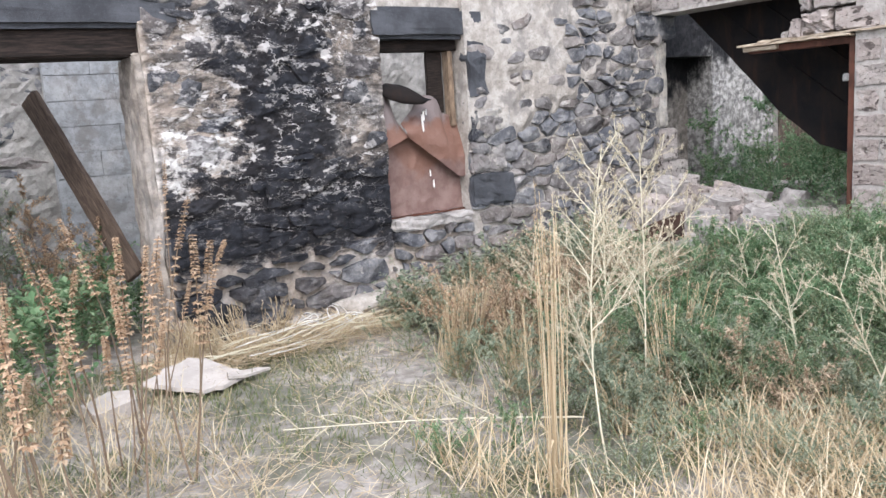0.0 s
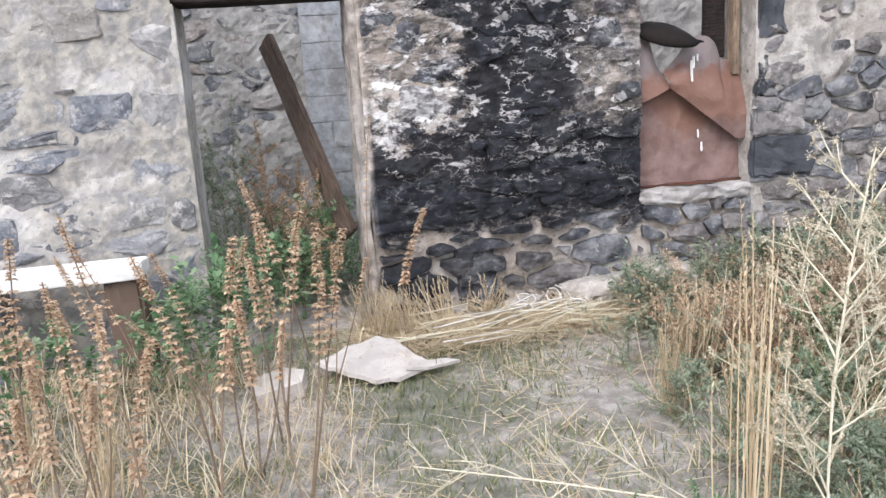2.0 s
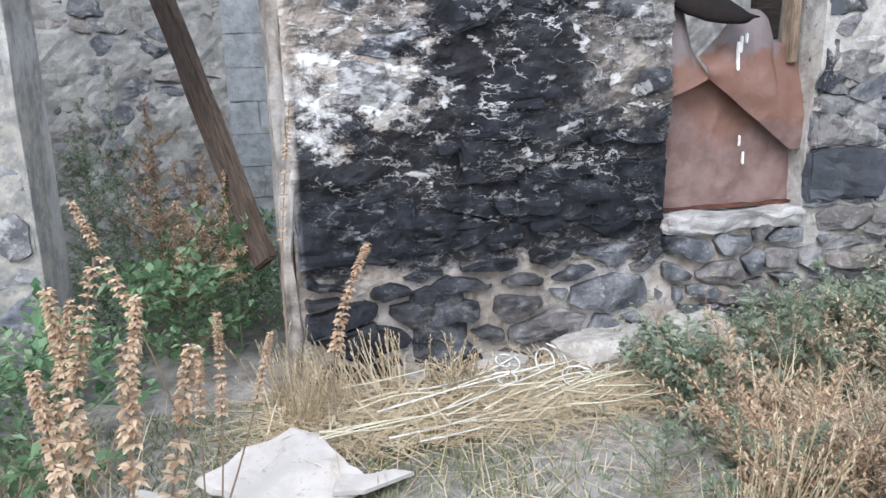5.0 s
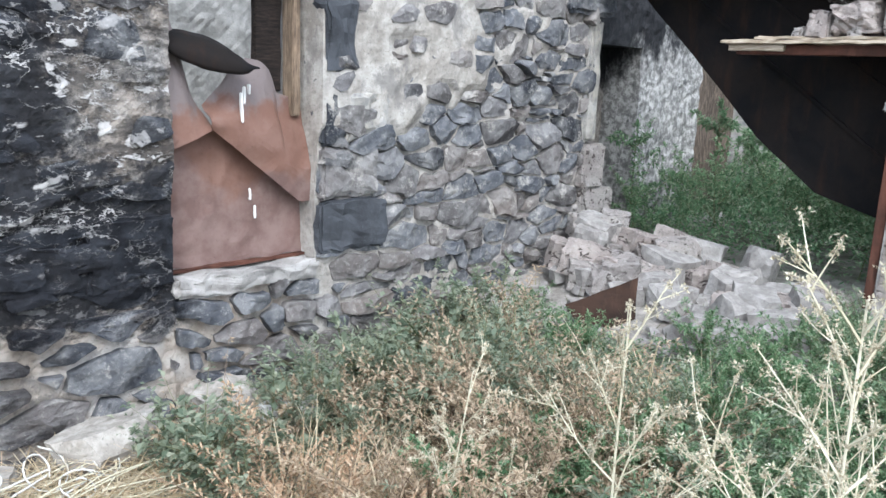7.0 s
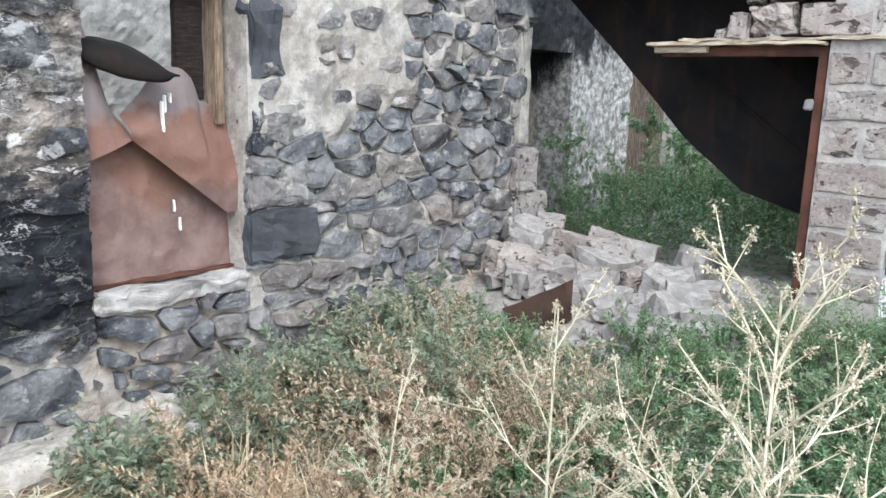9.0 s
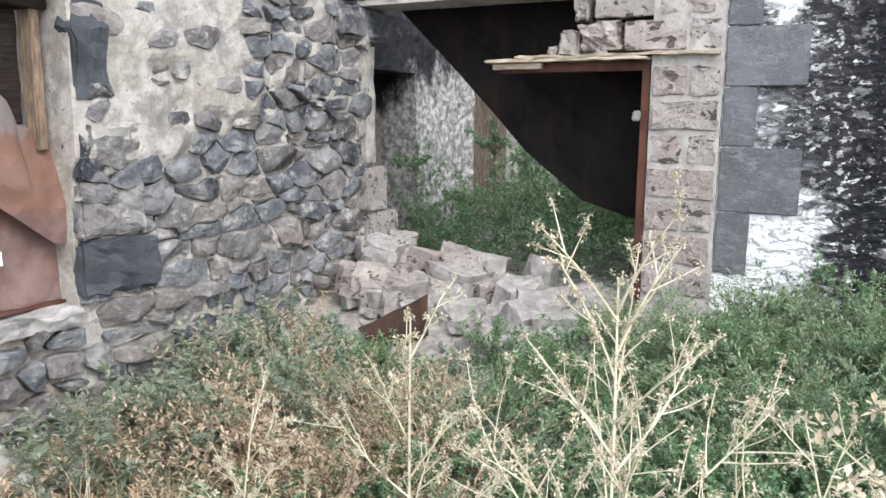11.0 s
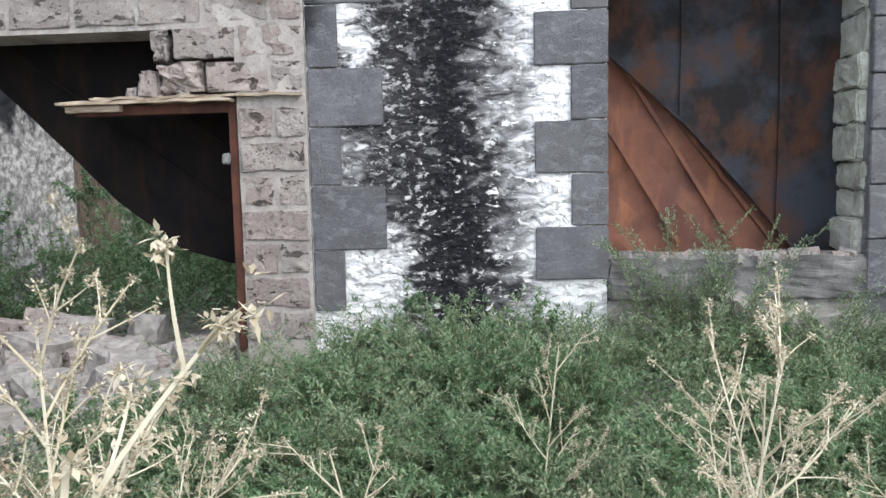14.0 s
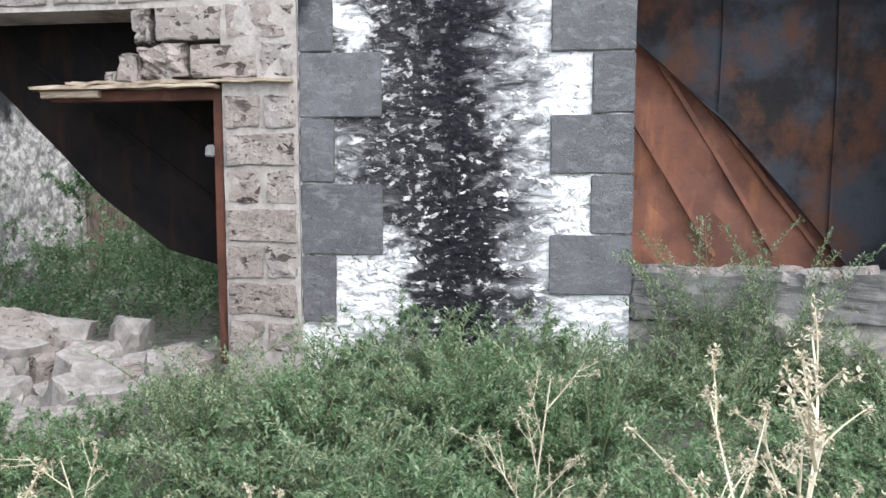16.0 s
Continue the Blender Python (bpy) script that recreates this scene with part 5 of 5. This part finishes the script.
# a bank of weeds along the block house wall
scatter([fern_weed("wall_weed", 0.42, 0.4, 13, (M_STEMGREEN, M_LEAF_SOFT), "feathery green weed against the block wall", "weed", "wall weeds", 130 + k) for k in range(3)], spots_in(22, 5.8, 6.45, 0.75, 2.2, 0.8), 0.65, 1.0)
scatter([leafy_plant("wall_foot_weed", 0.3, 0.36, 11, 260, 0.036, GREEN, "low green weed at the foot of the opening", "weed", "weeds below the opening", 140 + k) for k in range(2)], spots_in(14, 5.8, 6.45, -1.8, 0.7, 0.8), 0.7, 1.1)
scatter([fern_weed("opening_weed", 0.52, 0.42, 13, (M_STEMGREEN, M_LEAF_SOFT), "feathery green weed below the wide opening", "weed", "sprays below the opening", 270 + k) for k in range(2)], spots_in(18, 5.7, 6.4, -1.7, 0.65, 0.8), 0.75, 1.1)
# thicket inside the roofless block house
scatter([leafy_plant("thicket_weed", 1.0, 0.6, 15, 460, 0.06, GREEN, "tall green weed inside the roofless house", "weed", "thicket in the house", 150 + k) for k in range(3)], spots_in(42, 7.5, 10.8, 2.7, 5.1, 0.8), 0.75, 1.2)
scatter([leafy_plant("thicket_weed", 0.9, 0.5, 12, 300, 0.06, GREEN, "green weed by the sooty wall", "weed", "thicket by the wall", 160 + k) for k in range(2)], spots_in(9, 7.3, 9.2, 4.6, 5.15, 0.8), 0.6, 0.9)
# greyish weeds along the rubble wall
scatter([leafy_plant("grey_weed", 0.5, 0.45, 11, 260, 0.042, GREY, "grey-green weed with small rounded leaves", "weed", "grey-green weeds", 170 + k, False) for k in range(3)], spots_in(34, 3.0, 4.6, 3.6, 4.75, 0.8, keep=STRAW_GAP) + spots_in(8, 4.4, 5.1, 4.3, 4.75, 0.8), 0.65, 1.1)
# dead brown weeds among them
scatter([leafy_plant("dead_weed", 0.52, 0.5, 15, 330, 0.035, DEAD, "dead pinkish-brown weed among the green", "dead weed", "dead brown weeds", 180 + k) for k in range(3)], spots_in(11, 3.1, 4.9, 3.0, 4.5, 0.8) + spots_in(7, 2.9, 3.6, 2.6, 3.4, 0.8) + spots_in(8, 2.6, 3.6, 0.6, 2.0, 0.8) + spots_in(9, 3.3, 4.3, 2.9, 3.5, 0.8) + spots_in(7, 3.8, 4.7, 3.6, 4.3, 0.8), 0.6, 1.05, 25)
scatter([fern_weed("dry_brush", 0.55, 0.75, 15, DEAD, "sprawling dry tan brush over the weeds", "dead weed", "dry brush by the wall", 186 + k, 0.024, 0.02) for k in range(3)], [(3.95, 3.75), (4.25, 3.95), (4.5, 4.1), (4.1, 3.5), (4.4, 3.6), (3.8, 3.4), (4.7, 3.85), (4.35, 3.3), (3.9, 3.1), (3.3, 3.4), (4.05, 3.25), (4.2, 3.05)], 0.75, 1.1, 16)
scatter([fern_weed("grey_spray", 0.5, 0.45, 14, GREY, "grey-green feathery weed along the rubble wall", "weed", "grey-green sprays", 250 + k) for k in range(2)], spots_in(16, 3.2, 4.6, 3.3, 4.6, 0.8, keep=STRAW_GAP) + spots_in(6, 4.2, 4.8, 2.8, 3.3, 0.8), 0.75, 1.1, 12)
scatter([leafy_plant("heap_weed", 0.26, 0.34, 11, 300, 0.036, GREEN, "low green weed creeping over the rubble", "weed", "weeds on the rubble", 260 + k) for k in range(2)], spots_in(20, 5.0, 6.1, 2.3, 3.3, 0.8), 0.6, 1.0)
# overgrowth inside the roofless room behind the doorway
scatter([leafy_plant("room_bush", 1.6, 0.55, 18, 620, 0.045, GREY, "tall straggling grey-green bush inside the roofless room", "bush", "bushes in the room", 190 + k) for k in range(2)], [(0.42, 5.75), (0.5, 6.3), (0.25, 6.6), (0.1, 7.0)], 0.8, 1.1)
scatter([leafy_plant("low_room_bush", 0.75, 0.5, 14, 420, 0.05, GREEN, "low green bush inside the roofless room", "bush", "low bushes in the room", 195 + k) for k in range(2)], [(1.05, 5.75), (0.75, 5.55), (1.2, 6.2), (0.6, 6.7), (1.35, 6.0)], 0.75, 1.1)
scatter([leafy_plant("dead_bush", 1.2, 0.5, 22, 900, 0.042, (M_STEMBROWN, M_SEED), "dry orange-brown bush inside the roofless room", "bush", "dry bushes in the room", 200 + k) for k in range(2)], [(0.78, 5.75), (0.95, 6.0), (0.7, 6.1), (0.88, 5.65)], 0.85, 1.05)
scatter([leafy_plant("door_weed", 0.7, 0.42, 12, 330, 0.052, GREEN, "dark green broad-leaved weed by the doorway", "weed", "weeds by the doorway", 210 + k, False) for k in range(2)], [(0.42, 4.75), (0.25, 4.5), (0.62, 5.1), (0.1, 4.2), (0.5, 4.35), (0.9, 5.3), (1.1, 5.6), (0.3, 3.9), (-0.3, 4.0), (-0.5, 3.6)], 0.75, 1.15)
# a spray of green on the sill of the wide opening
scatter([fern_weed("sill_weed", 0.86, 0.5, 13, (M_STEMGREEN, M_LEAF_SOFT), "feathery green weed reaching over the mortar sill", "weed", "weeds at the sill", 220 + k, 0.026, 0.02) for k in range(2)], [(6.40, 0.22), (6.38, -0.05), (6.42, 0.45), (6.36, 0.1)], 0.85, 1.02)

# low growth beside the path
scatter([fern_weed("path_weed", 0.3, 0.38, 14, GREY, "low grey-green weed beside the trodden path", "weed", "low weeds by the path", 280 + k) for k in range(2)] + [leafy_plant("path_weed", 0.26, 0.36, 12, 320, 0.036, GREEN, "low green weed beside the trodden path", "weed", "low weeds by the path", 284)], spots_in(26, 1.75, 3.4, 0.0, 2.3, 0.36), 0.6, 1.0, 10)
scatter([fern_weed("rusty_weed", 0.42, 0.42, 14, (M_STEMBROWN, M_SEED), "dry reddish-brown weed by the path", "dead weed", "reddish dry weeds", 290 + k) for k in range(2)], [(3.0, 3.65), (3.2, 3.45), (2.95, 3.35), (3.3, 3.75), (3.1, 3.9)], 0.8, 1.1, 10)

# bleached thistles close to the way walked
for (x, y), h, sd, ln, rot, reach in (((3.08, 2.01), 1.44, 301, (-0.03, 0.0), 40, 0.56), ((2.30, 1.50), 1.50, 302, (0.0, 0.0), 100, 0.46)):
    t = thistle(h, sd, "tall bleached thistle skeleton with ragged burrs", ln, 18, reach, low=0.34)
    t.matrix_basis = pose(x, y, ground_z(x, y), 0, 0, rot)
t = thistle(1.35, 305, "leaning bleached thistle skeleton among green weeds", (-0.03, -0.26), 15, 0.55)
t.matrix_basis = pose(3.45, 1.05, ground_z(3.45, 1.05))
t = thistle(1.0, 306, "bleached thistle with upright thin stems", (0.0, 0.1), 7, 0.4)
for x, y, s, rz in ((3.7, 1.45, 1.0, 0), (4.3, 0.5, 1.05, 70), (3.9, 0.2, 0.9, 140), (4.7, 1.15, 0.9, 200), (3.5, 2.7, 1.15, 250), (3.25, 3.2, 0.9, 300), (4.4, 2.2, 0.8, 30)):
    m = pose(x, y, ground_z(x, y), prand.uniform(-10, 10), prand.uniform(-10, 10), rz)
    if x == 3.7:
        t.matrix_basis = m
        ob = t
    else:
        ob = copy_thing(t, m)
    ob.scale = (s, s, s)
t = thistle(1.5, 307, "fallen bleached plant lying on the path", (0.0, 0.05), 9, 0.5, burr=0.5)
t.matrix_basis = pose(2.55, 2.0, 0.07, 0, -86, -24)

docks = [dock(h, 400 + k) for k, h in enumerate((1.12, 1.26, 1.0, 1.34, 0.9, 1.18))]
scatter(docks, spots_in(5, -0.7, 0.6, 1.9, 2.6, 0.9) + [(0.50, 2.85), (0.05, 2.75), (-0.25, 2.95), (0.62, 3.05), (0.25, 3.3), (-0.05, 3.1), (-0.45, 2.7), (0.40, 3.5), (-0.6, 3.2), (0.75, 3.35), (0.15, 2.45), (-0.3, 3.5), (0.55, 2.35), (-0.1, 2.3), (0.85, 2.75), (-0.5, 2.3), (0.35, 2.15), (0.6, 3.8), (0.0, 3.7), (-0.75, 3.6), (-0.8, 2.8), (1.0, 3.9), (1.35, 4.55), (1.5, 4.5), (0.9, 4.4)], 0.8, 1.1, 7)

tufts = [tall_grass(1.42, 24, 500, 0.035), tall_grass(0.8, 24, 501), tall_grass(0.55, 26, 502)]
tufts[0].matrix_basis = pose(2.02, 1.56, 0, 0, 0, 0)
scatter(tufts[1:], spots_in(12, 2.5, 3.6, 1.8, 3.4, 0.7) + spots_in(7, -0.8, 0.9, 2.0, 3.9, 0.6), 0.6, 1.0, 14)
straw_tufts = [tall_grass(0.5, 40, 510 + k) for k in range(2)]
scatter(straw_tufts, [(1.46, 4.75), (1.62, 4.7), (1.38, 4.6), (1.55, 4.85), (1.8, 4.75), (1.3, 4.8), (2.1, 4.75)], 0.6, 1.0, 26)


# ---- ground cover ----
def blades(name, mat, spots, length, width, rise, label, category, base=0.0):
    """Thin blades or straws, all in one mesh."""
    n = len(spots)
    ang = npr.uniform(0, 2 * np.pi, n)
    ln = npr.uniform(*length, n)
    up = npr.uniform(*rise, n)
    wd = npr.uniform(*width, n)
    px, py = spots[:, 0], spots[:, 1]
    pz = np.array([ground_z(x, y) for x, y in spots]) + base * npr.random(n)
    flat = np.sqrt(np.maximum(0.02, 1 - up ** 2))
    dx, dy = np.cos(ang) * flat, np.sin(ang) * flat
    sx, sy = -np.sin(ang) * wd / 2, np.cos(ang) * wd / 2
    bow = npr.uniform(-0.12, 0.12, n) * ln
    v = np.zeros((n, 5, 3))
    v[:, 0] = np.stack((px - sx, py - sy, pz), 1)
    v[:, 1] = np.stack((px + sx, py + sy, pz), 1)
    mx, my, mz = px + dx * ln * 0.55 - sy * bow * 20, py + dy * ln * 0.55 + sx * bow * 20, pz + up * ln * 0.62
    v[:, 2] = np.stack((mx + sx * 0.8, my + sy * 0.8, mz), 1)
    v[:, 3] = np.stack((mx - sx * 0.8, my - sy * 0.8, mz), 1)
    v[:, 4] = np.stack((px + dx * ln, py + dy * ln, pz + up * ln * 0.95 + 0.002), 1)
    k = np.arange(n)[:, None] * 5
    quads = (k + np.array([[0, 1, 2, 3]])).tolist()
    tris = (k + np.array([[3, 2, 4]])).tolist()
    ob = solid(name, v.reshape(-1, 3), quads + tris, mat)
    return tagged(ob, label, category, kind="stuff")


def patch(n, x0, x1, y0, y1, lump=0.0, gap=0.0):
    out = []
    while len(out) < n:
        x, y = prand.uniform(x0, x1), prand.uniform(y0, y1)
        if not outside_walls(x, y):
            continue
        if lump and noise.noise(Vector((x * 1.5, y * 1.5, lump))) < prand.uniform(-0.45, 0.5):
            continue
        out.append((x, y))
    return np.array(out)


blades("path_straw", M_STRAW, patch(5200, 1.7, 3.6, 0.3, 2.6, 4.4), (0.12, 0.42), (0.003, 0.006), (0.25, 0.95), "dry straw standing beside the path", "dry grass", 0.1)
blades("short_grass", M_GRASS, patch(27000, -1.0, 4.2, 1.2, 4.9, 3.3), (0.03, 0.09), (0.003, 0.006), (0.35, 0.95), "short green and yellowing grass on the path", "grass")
blades("sparse_grass", M_GRASS, patch(9000, -4, 6.4, -4, 4.9, 5.1), (0.05, 0.14), (0.004, 0.007), (0.4, 0.95), "sparse yellowing grass across the yard", "grass")
blades("straw_litter", M_STRAW, patch(3600, -1.2, 4.2, 1.0, 4.9, 7.7), (0.08, 0.32), (0.003, 0.006), (-0.01, 0.14), "dry straw lying on the soil", "straw", 0.03)
blades("straw_heap", M_STRAW, patch(2600, 1.2, 3.0, 4.25, 4.9), (0.12, 0.45), (0.003, 0.006), (0.0, 0.25), "heap of dry straw at the foot of the pier", "straw", 0.10)
blades("dry_spray", M_STRAW, patch(2200, 3.1, 5.0, 2.9, 4.4, 6.1), (0.15, 0.42), (0.003, 0.006), (0.3, 0.95), "dry grass sprays among the weeds", "dry grass", 0.2)
blades("straw_patch", M_STRAW, patch(2200, 3.05, 4.1, 2.9, 3.85), (0.12, 0.4), (0.003, 0.007), (0.0, 0.6), "patch of dry straw between the weeds", "straw", 0.14)
blades("dead_litter", M_DRYPINK, patch(2800, 3.1, 5.0, 2.8, 4.8, 8.2), (0.06, 0.2), (0.004, 0.009), (0.0, 0.7), "dead brown weed litter under the plants", "dead weed", 0.22)
blades("dry_understory", M_STRAW, patch(2400, -1.2, 1.1, 1.9, 4.4, 2.2), (0.12, 0.36), (0.003, 0.006), (0.3, 0.95), "dry grass between the dock plants", "dry grass", 0.05)


def undergrowth(name, n, x0, x1, y0, y1, height, mat, label, keep=None, size=(0.03, 0.06)):
    h, r, made = Heap(), random.Random(int(x0 * 100) + n), 0
    while made < n:
        x, y = r.uniform(x0, x1), r.uniform(y0, y1)
        if not outside_walls(x, y) or not clear_of_path(x, y, 0.6) or (keep and not keep(x, y)):
            continue
        lump = 0.65 + 0.6 * noise.noise(Vector((x * 2.2, y * 2.2, 4)))
        fade = min(1.0, max(0.25, (x + 0.35 * y - 3.6) / 1.2)) if name == "undergrowth" else 1.0
        z = ground_z(x, y) + height * lump * fade * math.sqrt(r.random())
        d = Vector((r.gauss(0, 1), r.gauss(0, 1), r.gauss(0.5, 0.5)))
        s = r.uniform(*size)
        h.leaf(Vector((x, y, z)), d, s, s * 0.4, r.uniform(0, 0.5))
        made += 1
    return tagged(h.make(name, mat), label, "undergrowth", kind="stuff")


undergrowth("undergrowth", 60000, 3.0, 6.5, -2.2, 4.4, 0.25, M_LEAF, "dense green undergrowth before the block house", lambda x, y: x + 0.35 * y + 0.9 * noise.noise(Vector((x * 1.3, y * 1.3, 0))) > 4.05 and not (5.3 < x and 2.4 < y) and not (x < 4.6 and y > 3.5), (0.022, 0.05))
undergrowth("grey_undergrowth", 11000, 2.9, 5.2, 3.3, 4.85, 0.30, M_LEAF_GREY, "grey-green undergrowth along the rubble wall", STRAW_GAP)
undergrowth("room_undergrowth", 7000, -0.8, 1.9, 5.6, 7.4, 0.45, M_LEAF, "green undergrowth inside the roofless room")
undergrowth("house_undergrowth", 16000, 7.2, 10.9, 2.6, 5.2, 0.6, M_LEAF, "green undergrowth inside the roofless house")


def iron_grille():
    """A white-painted wrought-iron grille thrown on the straw: bars with scrolls at one end."""
    t = thing("iron_grille", "white-painted wrought-iron grille lying on the straw", "iron grille", at=(0, 0, 0))
    o, d, s = Vector((1.72, 4.20, 0.07)), Vector((0.93, 0.30, 0.03)), Vector((-0.30, 0.90, 0.10))
    r = random.Random(31)
    for k, (w, u0, u1, skew) in enumerate(((0.0, 0.1, 0.95, 0.02), (0.09, 0.0, 1.05, -0.03), (0.16, 0.25, 0.98, 0.05), (0.30, 0.05, 1.02, -0.06), (0.37, 0.3, 0.9, 0.03))):
        a, b = o + s * w + d * u0, o + s * (w + skew) + d * u1
        v, f = tube(bend(a, b, 6, 0.03, r), (0.0045,) * 7, 6)
        solid("bar", v, f, M_WHITEBOARD, t, smooth=True)
    for k, (u, w, r0, turn, lift) in enumerate(((1.00, 0.03, 0.085, 1, 0.02), (0.98, 0.24, 0.095, -1, 0.05), (0.70, 0.22, 0.06, -1, 0.0), (1.18, 0.12, 0.075, 1, 0.03), (0.80, 0.36, 0.07, 1, 0.01))):
        c = o + d * u + s * w + Vector((0, 0, 0.01))
        ln = []
        for i in range(20):
            a, q = turn * i * 0.42 + k, r0 * (1.25 - i * 0.05)
            ln.append(c + d * (math.cos(a) * q) + s * (math.sin(a) * q) + Vector((0, 0, lift * math.sin(a))))
        v, f = tube(ln, (0.004,) * 20, 5)
        solid("scroll", v, f, M_WHITEBOARD, t, smooth=True)


iron_grille()


def stick_heap():
    r = random.Random(77)
    for i in range(44):
        a = Vector((r.uniform(1.4, 2.7), r.uniform(4.28, 4.72), r.uniform(0.03, 0.14)))
        ang = r.gauss(0.1, 0.4)
        b = a + Vector((math.cos(ang), math.sin(ang) * 0.5, r.uniform(-0.08, 0.12))) * r.uniform(0.4, 0.8)
        b.z = max(0.02, b.z)
        v, f = tube(bend(a, b, 7, 0.06, r), [0.0042 - 0.0003 * k for k in range(8)], 5)
        tagged(solid("dry_stick", v, f, M_CREAM), "bleached bent stick on the straw heap", "stick", "sticks on the straw heap")


stick_heap()


# ---- masonry pieces ----
rubble(W_PIER, M_STONE_PIER, 4.998, 1.42, 3.294, 0.60, 1.06, 0.16, 0.33, 0.024, (0.02, 0.055), 2)
rubble(W_PIER, M_STONE_PIER, 4.985, 1.42, 3.294, 1.06, 2.75, 0.17, 0.33, 0.02, (0.02, 0.04), 21, skip=0.4)
rubble(W_PIER, M_STONE_PIER, 4.985, 1.42, 3.294, 0.0, 0.60, 0.135, 0.28, 0.045, (0.02, 0.065), 25)
rubble(W_SILL, M_STONE_PIER, 4.98, 3.30, 4.13, 0.0, 0.64, 0.13, 0.25, 0.045, (0.014, 0.055), 35)
rubble(W_RIGHT, M_STONE, 4.998, 4.137, 6.674, 0.1, 2.75, 0.115, 0.235, 0.02, (0.01, 0.065), 6)
rubble(W_LEFT, M_STONE_PALE, 5.004, -2.6, 0.294, 0.1, 2.75, 0.18, 0.38, 0.025, (0.012, 0.03), 11, skip=0.25)
rubble(W_BACK, M_STONE, 7.605, -0.6, 1.12, 0.5, 2.9, 0.16, 0.28, 0.035, (0.004, 0.02), 12, skip=0.2)


def block(parent, y0, y1, z0, z1, face, depth, mat, k, chip=0.006, name="block", cuts=3, bevel=0.006):
    bm = rough_box(face, face + depth, y0 + 0.004, y1 - 0.004, z0 + 0.004, z1 - 0.004, cuts, chip, bevel, k)
    return part(name, bm, mat, parent)


def ashlar_quoins():
    zl = [0.75, 1.124, 1.513, 1.86, 2.207, 2.57, 2.95]
    for i in range(6):
        block(W_INFILL, 1.96 if i % 2 else 2.22, 2.415, zl[i], zl[i + 1], 6.583, 0.2, M_ASHLAR, i * 3.1, 0.003)
    zr = [0.93, 1.248, 1.558, 1.868, 2.18, 2.49, 2.80]
    for i in range(6):
        block(W_INFILL, 0.648, 0.87 if i % 2 else 1.08, zr[i], zr[i + 1], 6.583, 0.2, M_ASHLAR, i * 4.7 + 1, 0.003)
    for i in range(6):
        y = -0.90 if i % 2 else -0.90
        block(W_BRIGHT, -1.42, -0.80, zr[i] - 0.1, zr[i + 1] - 0.1, 6.575, 0.2, M_ASHLAR, i * 2.3 + 40, 0.003)


ashlar_quoins()


def tuff_blocks():
    z, row = 0.575, 0
    while z < 2.0:
        h = 0.205
        cuts = [2.425, 2.84] if row % 2 else [2.425, 2.62, 2.84]
        for a, b in zip(cuts, cuts[1:]):
            block(W_TUFF, a + 0.007, b - 0.009, z + 0.004, z + h - 0.02, 6.565 + rng.uniform(-0.004, 0.004), 0.3, M_TUFF, z * 9 + a, 0.013)
        z += h
        row += 1
    edges = {0: 3.30, 1: 3.36}
    z, row = 2.075, 0
    while z < 3.0:
        y = 2.425 - (0.0 if row % 2 else 0.2)
        last = edges.get(row, 5.0)
        while y < last - 0.05:
            b = min(y + 0.40, last)
            if last - b < 0.12:
                b = last
            broken = b == last and row < 2
            block(W_OVER, max(y, 2.425) + 0.007, b - 0.009, z + 0.004, z + 0.19, 6.565 + rng.uniform(-0.004, 0.004), 0.3, M_TUFF, z * 7 + y, 0.05 if broken else 0.013, cuts=6 if broken else 3)
            y = b
        z += 0.205
        row += 1


tuff_blocks()


def dressed(parent, mat, x0, x1, z0, z1, k, proud=0.05):
    part("stone", rough_box(x0, x1, 5.0 - proud, 5.12, z0, z1, 6, 0.026, 0.014, k), mat, parent)


for k, (a, c, d, e) in enumerate(((4.14, 4.62, 0.76, 1.05), (4.14, 4.52, 1.065, 1.34), (4.30, 4.62, 1.36, 1.64), (4.14, 4.29, 1.36, 1.72), (4.14, 4.36, 1.74, 2.22))):
    dressed(W_RIGHT, (M_LINTEL, M_STONE, M_PLASTER, M_STONE, M_LINTEL)[k], a, c, d, e, k * 3.3, 0.066 if k == 4 else 0.048)
for k, (a, c, d, e) in enumerate(((2.89, 3.30, 0.735, 1.06), (2.48, 2.86, 0.76, 0.98), (1.42, 1.98, 0.62, 0.93), (1.95, 2.22, 0.02, 0.47), (2.2, 2.5, 0.98, 1.35))):
    dressed(W_PIER, M_STONE_PIER, a, c, d, e, k * 5.1 + 2, 0.03)
